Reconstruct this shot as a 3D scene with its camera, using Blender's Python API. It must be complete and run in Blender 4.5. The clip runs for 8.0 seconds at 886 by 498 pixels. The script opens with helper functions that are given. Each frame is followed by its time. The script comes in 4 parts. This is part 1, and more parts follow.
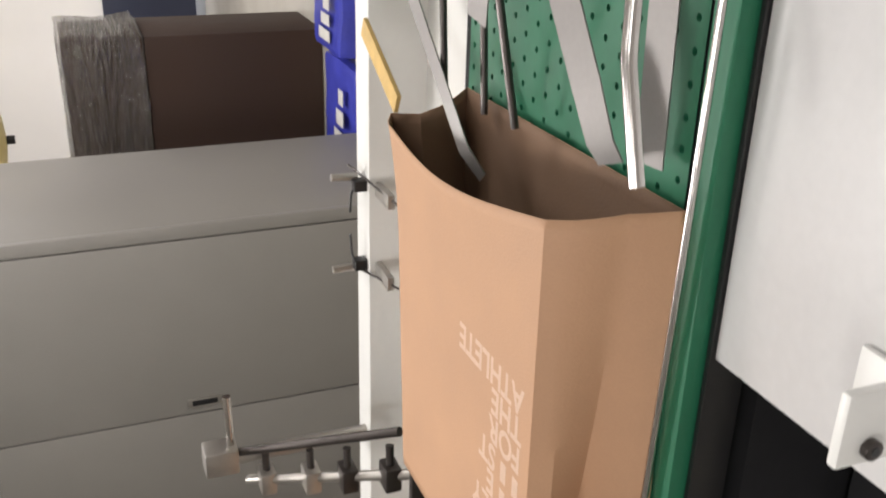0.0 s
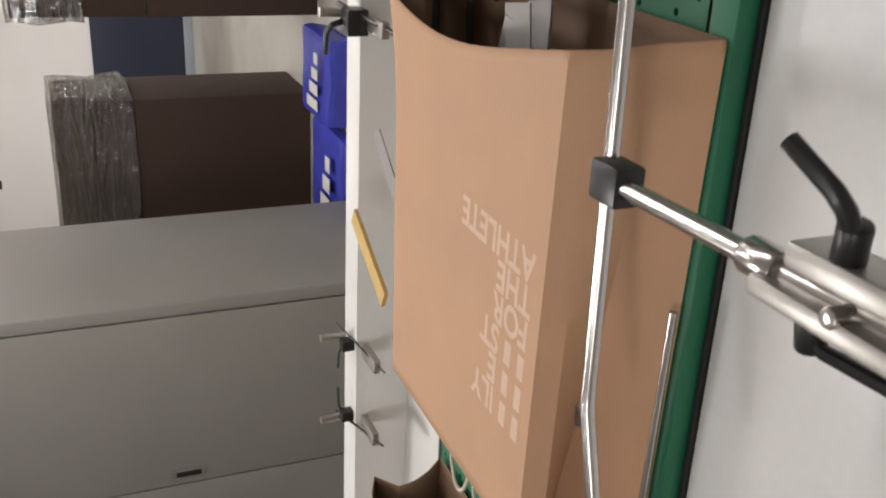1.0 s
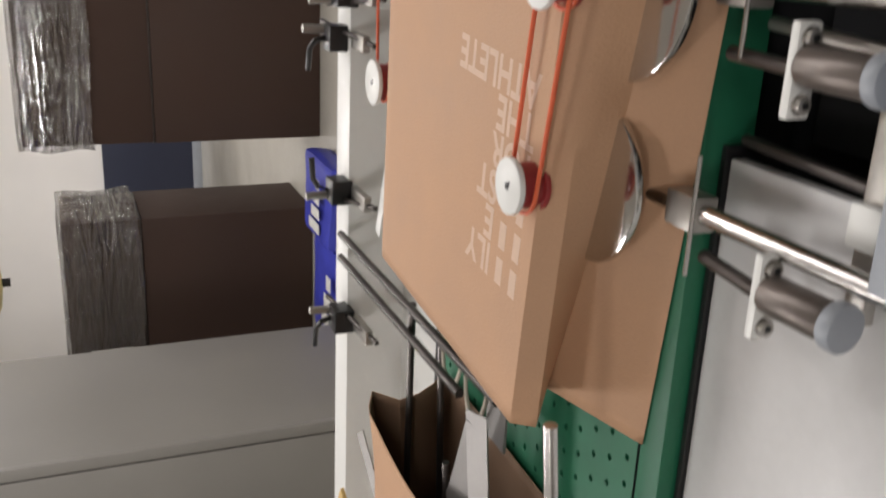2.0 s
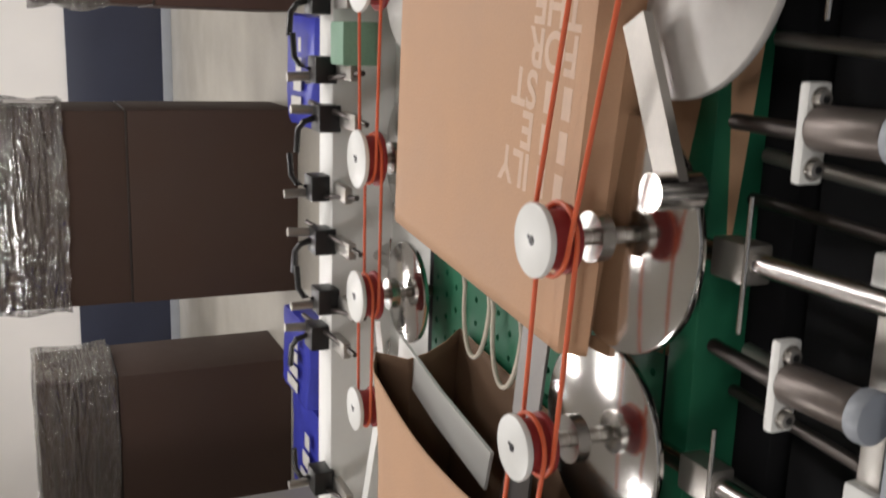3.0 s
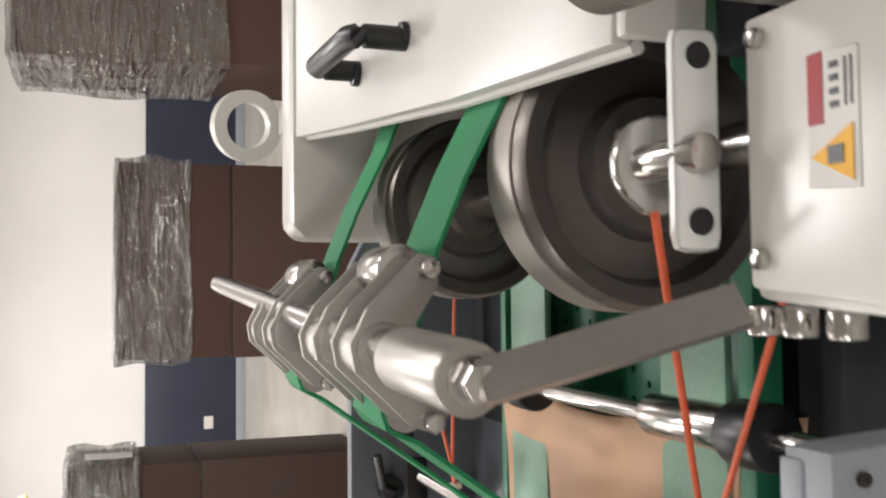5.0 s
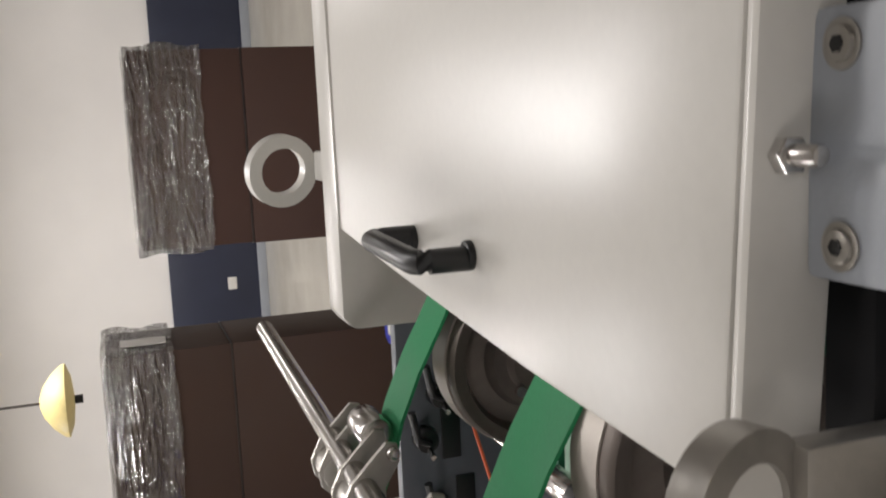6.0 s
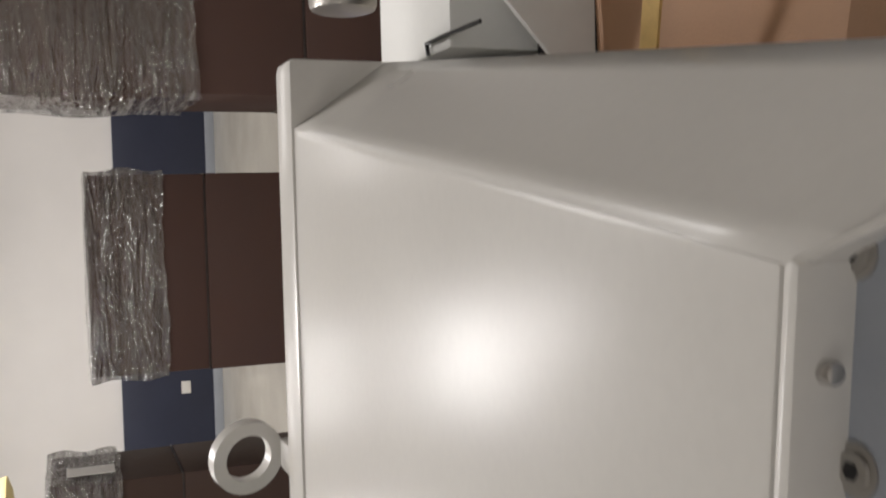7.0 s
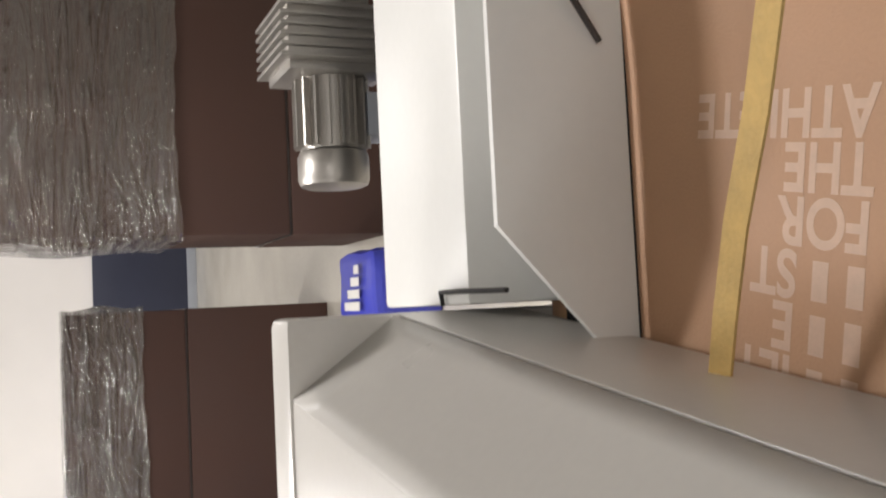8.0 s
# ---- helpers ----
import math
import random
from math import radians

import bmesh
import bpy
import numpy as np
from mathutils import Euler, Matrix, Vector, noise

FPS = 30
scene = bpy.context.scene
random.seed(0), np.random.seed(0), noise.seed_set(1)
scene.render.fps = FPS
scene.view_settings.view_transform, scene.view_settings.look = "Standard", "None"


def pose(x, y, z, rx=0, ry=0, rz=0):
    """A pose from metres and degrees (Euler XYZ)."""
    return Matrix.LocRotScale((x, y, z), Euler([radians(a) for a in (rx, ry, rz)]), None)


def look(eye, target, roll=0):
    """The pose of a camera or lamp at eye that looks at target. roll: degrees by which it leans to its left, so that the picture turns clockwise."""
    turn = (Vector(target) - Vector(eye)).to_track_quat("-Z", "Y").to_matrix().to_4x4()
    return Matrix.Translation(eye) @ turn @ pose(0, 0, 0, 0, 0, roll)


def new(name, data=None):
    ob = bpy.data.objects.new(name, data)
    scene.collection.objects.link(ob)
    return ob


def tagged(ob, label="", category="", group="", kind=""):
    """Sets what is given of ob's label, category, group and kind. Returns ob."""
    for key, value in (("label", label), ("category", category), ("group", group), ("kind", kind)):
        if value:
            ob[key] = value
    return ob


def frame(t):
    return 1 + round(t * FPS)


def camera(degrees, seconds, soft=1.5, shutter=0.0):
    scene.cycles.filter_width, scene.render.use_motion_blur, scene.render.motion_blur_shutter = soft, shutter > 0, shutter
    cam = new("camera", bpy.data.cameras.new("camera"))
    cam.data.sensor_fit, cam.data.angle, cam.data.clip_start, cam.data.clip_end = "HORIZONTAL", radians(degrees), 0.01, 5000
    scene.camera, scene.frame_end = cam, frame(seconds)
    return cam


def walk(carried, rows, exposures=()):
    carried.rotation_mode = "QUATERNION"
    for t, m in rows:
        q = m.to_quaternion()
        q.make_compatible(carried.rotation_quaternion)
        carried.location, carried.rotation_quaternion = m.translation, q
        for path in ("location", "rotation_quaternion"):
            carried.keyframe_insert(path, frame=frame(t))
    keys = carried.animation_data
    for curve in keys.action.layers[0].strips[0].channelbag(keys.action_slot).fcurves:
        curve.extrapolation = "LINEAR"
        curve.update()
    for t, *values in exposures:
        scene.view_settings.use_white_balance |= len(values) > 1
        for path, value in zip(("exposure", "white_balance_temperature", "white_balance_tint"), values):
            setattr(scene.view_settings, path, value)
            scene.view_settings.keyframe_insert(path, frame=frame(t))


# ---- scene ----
# The phone is held on its side: up in the room is left in the picture.
cam = camera(50.0, 8.0, soft=2.0, shutter=0.2)
PATH_ROWS = [
    (0, 0.030, -0.020, 1.564, -19.90, 68.34, -85.90),
    (0.5, 0.160, 0.011, 1.569, -15.51, 67.38, -82.39),
    (1, 0.287, -0.017, 1.572, -15.88, 67.60, -83.16),
    (1.2, 0.344, -0.046, 1.580, -12.54, 68.11, -79.15),
]
AIM_ROWS = [
    (2.3, (0.79, 0.002, 1.534), (0.224, 1.77, 0.79), -93.7),
    (2.5, (0.841, 0.013, 1.533), (0.325, 1.79, 0.774), -92.2),
    (3, (0.982, 0.021, 1.543), (0.548, 1.805, 0.75), -93.7),
    (3.5, (1.122, 0.002, 1.551), (0.854, 1.809, 0.736), -93.7),
    (4, (1.269, -0.017, 1.551), (1.327, 1.824, 0.772), -90.5),
    (4.5, (1.367, -0.025, 1.554), (1.565, 1.812, 0.788), -91.8),
    (5, (1.483, 0.025, 1.563), (1.574, 1.904, 0.884), -89.7),
    (5.2, (1.536, 0.056, 1.562), (1.548, 1.945, 0.907), -90.9),
    (6.3, (1.849, 0.059, 1.594), (1.543, 1.928, 0.95), -95.4),
    (6.5, (1.889, 0.061, 1.59), (1.595, 1.93, 0.944), -94.7),
    (6.8, (1.981, 0.074, 1.586), (1.837, 1.946, 0.898), -93.1),
    (7, (2.053, 0.099, 1.581), (1.956, 1.957, 0.847), -92.5),
    (7.5, (2.154, 0.195, 1.573), (2.134, 2.042, 0.806), -90.5),
    (8, (2.217, 0.223, 1.563), (2.332, 2.064, 0.788), -91.4),
]
walk(cam, sorted([(r[0], pose(*r[1:])) for r in PATH_ROWS] + [(t, look(eye, aim, roll)) for t, eye, aim, roll in AIM_ROWS], key=lambda r: r[0]), [(0, 0.4), (0.5, 0.0), (1.2, 0.0), (2.3, 0.0), (3.6, 0.0), (4.3, 0.45), (5.2, 0.52), (6.3, -0.12), (7.0, -0.1), (7.5, -0.05), (8, 0.4)])

# ---- light ----
world = bpy.data.worlds.new("world")
scene.world = world
world.use_nodes = True
world.node_tree.nodes["Background"].inputs[0].default_value = (0.9, 0.95, 1, 1)
world.node_tree.nodes["Background"].inputs[1].default_value = 0.05


def unseen_area_light(x, y, sx, sy, watts):
    """An unseen area light under the ceiling; no fixture is built."""
    data = bpy.data.lights.new("unseen_light", "AREA")
    data.shape, data.size, data.size_y, data.energy = "RECTANGLE", sx, sy, watts
    data.color = (1.0, 0.96, 0.945)
    ob = new("unseen_light", data)
    ob.location = (x, y, 3.30)
    return ob


# First three and (0.2, 3.3) answer highlights and shadows; the rest are added fill.
UNSEEN_LIGHTS = [(1.58, 3.35, 0.5, 0.5, 36), (1.9, 2.7, 0.35, 0.35, 9), (-0.5, 5.9, 0.4, 0.4, 36),
         (-1.2, 2.2, 0.5, 0.5, 30), (0.2, 3.3, 0.6, 0.6, 18), (3.4, 8.6, 1.2, 0.4, 48), (0.4, 8.8, 1.2, 0.4, 64),
         (-2.6, 8.8, 1.2, 0.4, 56), (-0.9, -1.8, 1.2, 0.4, 28), (-0.7, 0.2, 0.3, 0.3, 10), (2.3, -2.0, 1.2, 0.4, 22), (2.8, 2.4, 0.4, 0.4, 24)]
for lamp in UNSEEN_LIGHTS:
    unseen_area_light(*lamp)


# ---- materials ----
def material(name, color, rough=0.5, metal=0.0, var=0.15, scale=8.0, bump=0.05, bump_scale=60.0, coat=0.0, island=0.0):
    """A surface with blotches, fine grain and a little relief."""
    m = bpy.data.materials.new(name)
    m.use_nodes = True
    nt = m.node_tree
    b = nt.nodes["Principled BSDF"]
    b.inputs["Roughness"].default_value, b.inputs["Metallic"].default_value = rough, metal
    b.inputs["Coat Weight"].default_value = coat
    co = nt.nodes.new("ShaderNodeTexCoord")
    n1, n2 = nt.nodes.new("ShaderNodeTexNoise"), nt.nodes.new("ShaderNodeTexNoise")
    n1.inputs["Scale"].default_value, n1.inputs["Detail"].default_value = scale, 6
    n2.inputs["Scale"].default_value, n2.inputs["Detail"].default_value = bump_scale, 4
    nt.links.new(co.outputs["Object"], n1.inputs["Vector"])
    nt.links.new(co.outputs["Object"], n2.inputs["Vector"])
    mixed = nt.nodes.new("ShaderNodeMath")
    mixed.operation = "MULTIPLY_ADD"
    mixed.inputs[1].default_value = 0.35
    nt.links.new(n2.outputs["Fac"], mixed.inputs[0])
    nt.links.new(n1.outputs["Fac"], mixed.inputs[2])
    ramp = nt.nodes.new("ShaderNodeValToRGB")
    ramp.color_ramp.elements[0].position, ramp.color_ramp.elements[1].position = 0.4, 0.95
    lo, hi = [tuple(min(1, c * k) for c in color) + (1,) for k in (1 - var, 1 + var)]
    ramp.color_ramp.elements[0].color, ramp.color_ramp.elements[1].color = lo, hi
    nt.links.new(mixed.outputs[0], ramp.inputs[0])
    nt.links.new(ramp.outputs[0], b.inputs["Base Color"])
    rr = nt.nodes.new("ShaderNodeMapRange")
    rr.inputs["To Min"].default_value, rr.inputs["To Max"].default_value = rough * 0.8, min(1, rough * 1.25)
    nt.links.new(n1.outputs["Fac"], rr.inputs[0])
    nt.links.new(rr.outputs[0], b.inputs["Roughness"])
    bp = nt.nodes.new("ShaderNodeBump")
    bp.inputs["Strength"].default_value, bp.inputs["Distance"].default_value = bump, 0.002
    nt.links.new(n2.outputs["Fac"], bp.inputs["Height"])
    nt.links.new(bp.outputs[0], b.inputs["Normal"])
    return m


CREAM = material("cream_paint", (0.66, 0.64, 0.60), 0.29, 0, 0.05, 3, 0.04, 120)
CREAM.node_tree.nodes["Principled BSDF"].inputs["Specular IOR Level"].default_value = 0.36
WHITE = material("white_paint", (0.78, 0.78, 0.75), 0.35, 0, 0.04, 4, 0.04, 90)
GREY = material("blue_grey_paint", (0.335, 0.358, 0.395), 0.4, 0, 0.06, 5, 0.15, 220)
DARKGREY = material("dark_grey_paint", (0.10, 0.11, 0.13), 0.45, 0, 0.1, 5, 0.1, 200)
GREEN = material("green_paint", (0.016, 0.15, 0.075), 0.5, 0, 0.12, 6, 0.08, 90)
BELTGREEN = material("green_belt", (0.014, 0.235, 0.085), 0.75, 0, 0.12, 10, 0.2, 300)
PALEGREEN = material("worn_green_belt", (0.2, 0.36, 0.25), 0.5, 0, 0.22, 7, 0.2, 200)
STEEL = material("polished_steel", (0.62, 0.61, 0.59), 0.12, 1, 0.06, 9, 0.02, 150)
CHROME = material("bright_rod", (0.56, 0.54, 0.52), 0.2, 1, 0.05, 9, 0.02, 150)
CAST = material("machined_aluminium", (0.42, 0.40, 0.37), 0.38, 0.85, 0.12, 14, 0.12, 180)
IRON = material("dark_iron", (0.075, 0.065, 0.06), 0.35, 0.7, 0.25, 12, 0.1, 120)
BLACK = material("black_plastic", (0.012, 0.012, 0.013), 0.35, 0, 0.2, 20, 0.05, 200)
# Near-black colour stands in for the shade inside the machine.
INNER_SHADE = material("interior_shade", (0.012, 0.012, 0.014), 0.8, 0, 0.3, 8, 0.1, 80)
ORANGE = material("orange_round_belt", (0.72, 0.13, 0.05), 0.4, 0, 0.1, 30, 0.05, 200)
RED = material("red_rubber", (0.30, 0.03, 0.03), 0.5, 0, 0.2, 30, 0.05, 200)
KRAFT = material("kraft_paper", (0.52, 0.305, 0.178), 0.62, 0, 0.07, 9, 0.25, 320)
# Same kraft, with the shade inside the bag put into its colour.
KRAFT_SHADED = material("kraft_shaded_inside", (0.21, 0.125, 0.075), 0.75, 0, 0.08, 9, 0.25, 320)
PRINT = material("pale_print", (0.65, 0.46, 0.34), 0.62, 0, 0.08, 60, 0.1, 320)
ROPE = material("paper_rope", (0.62, 0.56, 0.46), 0.8, 0, 0.15, 80, 0.4, 400)
CARTON = material("brown_carton", (0.050, 0.026, 0.017), 0.75, 0, 0.1, 2.5, 0.2, 150)
CARTONRED = material("red_brown_carton", (0.066, 0.032, 0.023), 0.75, 0, 0.1, 2.5, 0.2, 150)
LABEL = material("white_label", (0.7, 0.68, 0.64), 0.6, 0, 0.05, 20)
BLUE = material("blue_plastic", (0.05, 0.06, 0.42), 0.35, 0, 0.2, 6, 0.1, 60)
CABGREY = material("warm_grey_enamel", (0.27, 0.258, 0.238), 0.4, 0, 0.05, 3, 0.04, 120)
NAVY = material("navy_wall_paint", (0.025, 0.03, 0.055), 0.4, 0, 0.12, 2, 0.1, 60)
WALL = material("white_wall_paint", (0.80, 0.78, 0.76), 0.7, 0, 0.04, 1.5, 0.1, 80)
FLOOR = material("beige_epoxy_floor", (0.50, 0.47, 0.41), 0.18, 0, 0.12, 1.8, 0.03, 40)
YELLOW = material("yellow_webbing", (0.62, 0.42, 0.15), 0.7, 0, 0.15, 40, 0.4, 300)
SHADE = material("yellowed_lamp_shade", (0.75, 0.62, 0.28), 0.5, 0, 0.1, 10)
SIGNY = material("warning_yellow", (0.8, 0.42, 0.03), 0.5, 0, 0.05, 30)
SIGNR = material("warning_red", (0.35, 0.02, 0.03), 0.5, 0, 0.05, 30)
# Greyer than the white paint: shade over the deck is put into its colour.
DECK = material("shaded_white_enamel", (0.60, 0.595, 0.59), 0.3, 0, 0.07, 4, 0.05, 90)
DISC = material("satin_disc", (0.58, 0.56, 0.53), 0.38, 0.2, 0.08, 7, 0.06, 120)
DRUM = material("turned_drum_iron", (0.17, 0.145, 0.13), 0.38, 0.6, 0.2, 12, 0.1, 120)
# Paler than the drum iron: the light on the tread is put into it.
RIM = material("lit_turned_rim", (0.36, 0.325, 0.29), 0.45, 0.4, 0.15, 12, 0.1, 120)
STRING = material("grey_finger_strip", (0.30, 0.285, 0.275), 0.52, 0.6, 0.1, 20, 0.05, 200)


def film_material():
    """Stretch film: clear, wrinkled, with sharp glints."""
    m = bpy.data.materials.new("stretch_film")
    m.use_nodes = True
    nt = m.node_tree
    b = nt.nodes["Principled BSDF"]
    b.inputs["Base Color"].default_value = (0.068, 0.058, 0.05, 1)
    b.inputs["Roughness"].default_value = 0.07
    co, mp = nt.nodes.new("ShaderNodeTexCoord"), nt.nodes.new("ShaderNodeMapping")
    mp.inputs["Scale"].default_value = (1.0, 1.0, 8)
    nz = nt.nodes.new("ShaderNodeTexNoise")
    nz.inputs["Scale"].default_value, nz.inputs["Detail"].default_value, nz.inputs["Distortion"].default_value = 2.2, 4, 1.4
    nt.links.new(co.outputs["Object"], mp.inputs[0])
    nt.links.new(mp.outputs[0], nz.inputs["Vector"])
    bp = nt.nodes.new("ShaderNodeBump")
    bp.inputs["Strength"].default_value, bp.inputs["Distance"].default_value = 1.0, 0.07
    nt.links.new(nz.outputs["Fac"], bp.inputs["Height"])
    nt.links.new(bp.outputs[0], b.inputs["Normal"])
    mr = nt.nodes.new("ShaderNodeMapRange")
    mr.inputs["From Min"].default_value, mr.inputs["From Max"].default_value = 0.35, 0.7
    mr.inputs["To Min"].default_value, mr.inputs["To Max"].default_value = 0.3, 0.75
    nt.links.new(nz.outputs["Fac"], mr.inputs[0])
    clear, gloss = nt.nodes.new("ShaderNodeBsdfTransparent"), nt.nodes.new("ShaderNodeBsdfGlossy")
    gloss.inputs["Color"].default_value, gloss.inputs["Roughness"].default_value = (0.115, 0.115, 0.115, 1), 0.03
    nt.links.new(bp.outputs[0], gloss.inputs["Normal"])
    mix, add = nt.nodes.new("ShaderNodeMixShader"), nt.nodes.new("ShaderNodeAddShader")
    nt.links.new(mr.outputs[0], mix.inputs[0])
    nt.links.new(clear.outputs[0], mix.inputs[1])
    nt.links.new(b.outputs[0], mix.inputs[2])
    nt.links.new(mix.outputs[0], add.inputs[0])
    nt.links.new(gloss.outputs[0], add.inputs[1])
    nt.links.new(add.outputs[0], nt.nodes["Material Output"].inputs["Surface"])
    return m


FILM = film_material()


# ---- mesh helpers ----
def part(name, bm, mat, parent=None, label="", smooth=True):
    me = bpy.data.meshes.new(name)
    bm.to_mesh(me)
    bm.free()
    me.materials.append(mat)
    if smooth:
        for p in me.polygons:
            p.use_smooth = True
        me.set_sharp_from_angle(angle=radians(35))
    ob = new(name, me)
    if parent:
        ob.parent = parent
    if label:
        tagged(ob, label)
    return ob


def thing(name, label, category, group="", at=(0, 0, 0)):
    ob = new(name)
    ob.location = at
    return tagged(ob, label, category, group)


def box(x0, x1, y0, y1, z0, z1, bevel=0.003, bm=None, turn=None):
    bm = bm or bmesh.new()
    m = Matrix.Translation(((x0 + x1) / 2, (y0 + y1) / 2, (z0 + z1) / 2))
    if turn:
        m = m @ turn
    made = bmesh.ops.create_cube(bm, size=1, matrix=m @ Matrix.Diagonal((abs(x1 - x0), abs(y1 - y0), abs(z1 - z0), 1)))
    if bevel:
        edges = {e for v in made["verts"] for e in v.link_edges}
        bmesh.ops.bevel(bm, geom=list(edges), offset=bevel, segments=2, affect="EDGES", profile=0.6)
    return bm


def rod(a, b, r, seg=16, bm=None, r2=None, bevel=0.0):
    bm = bm or bmesh.new()
    a, b = Vector(a), Vector(b)
    m = Matrix.Translation((a + b) / 2) @ (b - a).to_track_quat("Z", "Y").to_matrix().to_4x4()
    made = bmesh.ops.create_cone(bm, cap_ends=True, segments=seg, radius1=r, radius2=r if r2 is None else r2, depth=(b - a).length, matrix=m)
    if bevel:
        edges = {e for v in made["verts"] for e in v.link_edges if len(e.link_faces) == 2 and e.calc_face_angle(0) > 1.2}
        bmesh.ops.bevel(bm, geom=list(edges), offset=bevel, segments=2, affect="EDGES", profile=0.5)
    return bm


def tube(points, r, seg=8, bm=None, closed=False, flat=None):
    """A round cord, or with flat=(width, thick, side) a strap, along points."""
    bm = bm or bmesh.new()
    pts = [Vector(p) for p in points]
    n = len(pts)
    rings = []
    for i, p in enumerate(pts):
        a, b = (pts[i - 1], pts[(i + 1) % n]) if closed else (pts[max(0, i - 1)], pts[min(n - 1, i + 1)])
        d = (b - a).normalized()
        side = Vector(flat[2]) if flat else (Vector((0, 0, 1)) if abs(d.z) < 0.9 else Vector((1, 0, 0)))
        u = (side - d * side.dot(d)).normalized()
        w = d.cross(u)
        if flat:
            hw, ht = flat[0] / 2, flat[1] / 2
            ring = [p + u * hw + w * ht, p + u * hw - w * ht, p - u * hw - w * ht, p - u * hw + w * ht]
        else:
            ring = [p + (u * math.cos(k * math.tau / seg) + w * math.sin(k * math.tau / seg)) * r for k in range(seg)]
        rings.append([bm.verts.new(q) for q in ring])
    s = len(rings[0])
    for i in range(n if closed else n - 1):
        a, b = rings[i], rings[(i + 1) % n]
        for k in range(s):
            bm.faces.new((a[k], a[(k + 1) % s], b[(k + 1) % s], b[k]))
    if not closed:
        bm.faces.new(rings[0][::-1])
        bm.faces.new(rings[-1])
    bmesh.ops.recalc_face_normals(bm, faces=bm.faces)
    return bm


def ring(center, axis, r_out, r_in, thick, seg=40, bm=None):
    """A flat washer round an axis."""
    bm = bm or bmesh.new()
    ax = Vector(axis).normalized()
    u = ax.orthogonal().normalized()
    w = ax.cross(u)
    c = Vector(center)
    loops = []
    for r, h in ((r_out, thick / 2), (r_in, thick / 2), (r_in, -thick / 2), (r_out, -thick / 2)):
        loops.append([bm.verts.new(c + (u * math.cos(k * math.tau / seg) + w * math.sin(k * math.tau / seg)) * r + ax * h) for k in range(seg)])
    for j in range(4):
        a, b = loops[j], loops[(j + 1) % 4]
        for k in range(seg):
            bm.faces.new((a[k], a[(k + 1) % seg], b[(k + 1) % seg], b[k]))
    bmesh.ops.recalc_face_normals(bm, faces=bm.faces)
    return bm


def plate(points, y0, y1, bevel=0.002):
    """An upright plate from an outline in x, z, between two y."""
    bm = bmesh.new()
    f = bm.faces.new([bm.verts.new((x, y0, z)) for x, z in points])
    out = bmesh.ops.extrude_face_region(bm, geom=[f])
    bmesh.ops.translate(bm, vec=(0, y1 - y0, 0), verts=[v for v in out["geom"] if isinstance(v, bmesh.types.BMVert)])
    bmesh.ops.recalc_face_normals(bm, faces=bm.faces)
    if bevel:
        bmesh.ops.bevel(bm, geom=list(bm.edges), offset=bevel, segments=2, affect="EDGES", profile=0.6)
    return bm


def slab(points, z0, z1, bevel=0.002):
    """A level slab from an outline in x, y."""
    bm = bmesh.new()
    f = bm.faces.new([bm.verts.new((x, y, z0)) for x, y in points])
    out = bmesh.ops.extrude_face_region(bm, geom=[f])
    bmesh.ops.translate(bm, vec=(0, 0, z1 - z0), verts=[v for v in out["geom"] if isinstance(v, bmesh.types.BMVert)])
    bmesh.ops.recalc_face_normals(bm, faces=bm.faces)
    if bevel:
        bmesh.ops.bevel(bm, geom=list(bm.edges), offset=bevel, segments=2, affect="EDGES", profile=0.6)
    return bm


def lettering(text, size):
    """Flat letters as a mesh, from the built-in font."""
    cu = bpy.data.curves.new("letters", "FONT")
    cu.body, cu.size, cu.offset = text, size, 0.0012
    ob = bpy.data.objects.new("letters", cu)
    me = bpy.data.meshes.new_from_object(ob)
    bpy.data.objects.remove(ob)
    bm = bmesh.new()
    bm.from_mesh(me)
    bpy.data.meshes.remove(me)
    bmesh.ops.delete(bm, geom=[f for f in bm.faces if f.normal.z < 0], context="FACES")
    return bm


def bolt(at, axis, r, parent, mat=None, name="bolt"):
    """A socket head with its recess."""
    ax = Vector(axis).normalized()
    p = Vector(at)
    b = part(name, rod(p, p + ax * r * 0.9, r, 18, bevel=r * 0.15), mat or CAST, parent)
    part("socket", rod(p + ax * r * 0.9, p + ax * (r * 0.9 + 0.0006), r * 0.5, 6), BLACK, b)
    return b


# ---- the room ----
def room():
    tagged(part("floor", box(-7, 8, -4, 11.1, -0.1, 0, 0), FLOOR, smooth=False), "beige glossy epoxy workshop floor", kind="structure")
    tagged(part("ceiling", box(-7, 8, -4, 11.1, 3.4, 3.5, 0), WALL, smooth=False), "white painted workshop ceiling", kind="structure")
    tagged(part("wall_north", box(-7, 8, 11.1, 11.3, -0.1, 3.5, 0), WALL, smooth=False), "white painted wall", kind="structure")
    tagged(part("wall_south", box(-7, 8, -4.2, -4, -0.1, 3.5, 0), WALL, smooth=False), "white painted wall", kind="structure")
    tagged(part("wall_west", box(-7.2, -7, -4.2, 11.3, -0.1, 3.5, 0), WALL, smooth=False), "white painted wall", kind="structure")
    tagged(part("wall_east", box(8, 8.2, -4.2, 11.3, -0.1, 3.5, 0), WALL, smooth=False), "white painted wall", kind="structure")
    tagged(part("wainscot", box(-7, 8, 11.06, 11.1, 0, 1.09, 0.004), NAVY), "dark navy painted lower wall", kind="structure")
    tagged(part("skirting", box(-7, 8, 11.03, 11.06, 0, 0.10, 0.004), GREY), "grey skirting along the navy wall", kind="structure")


room()
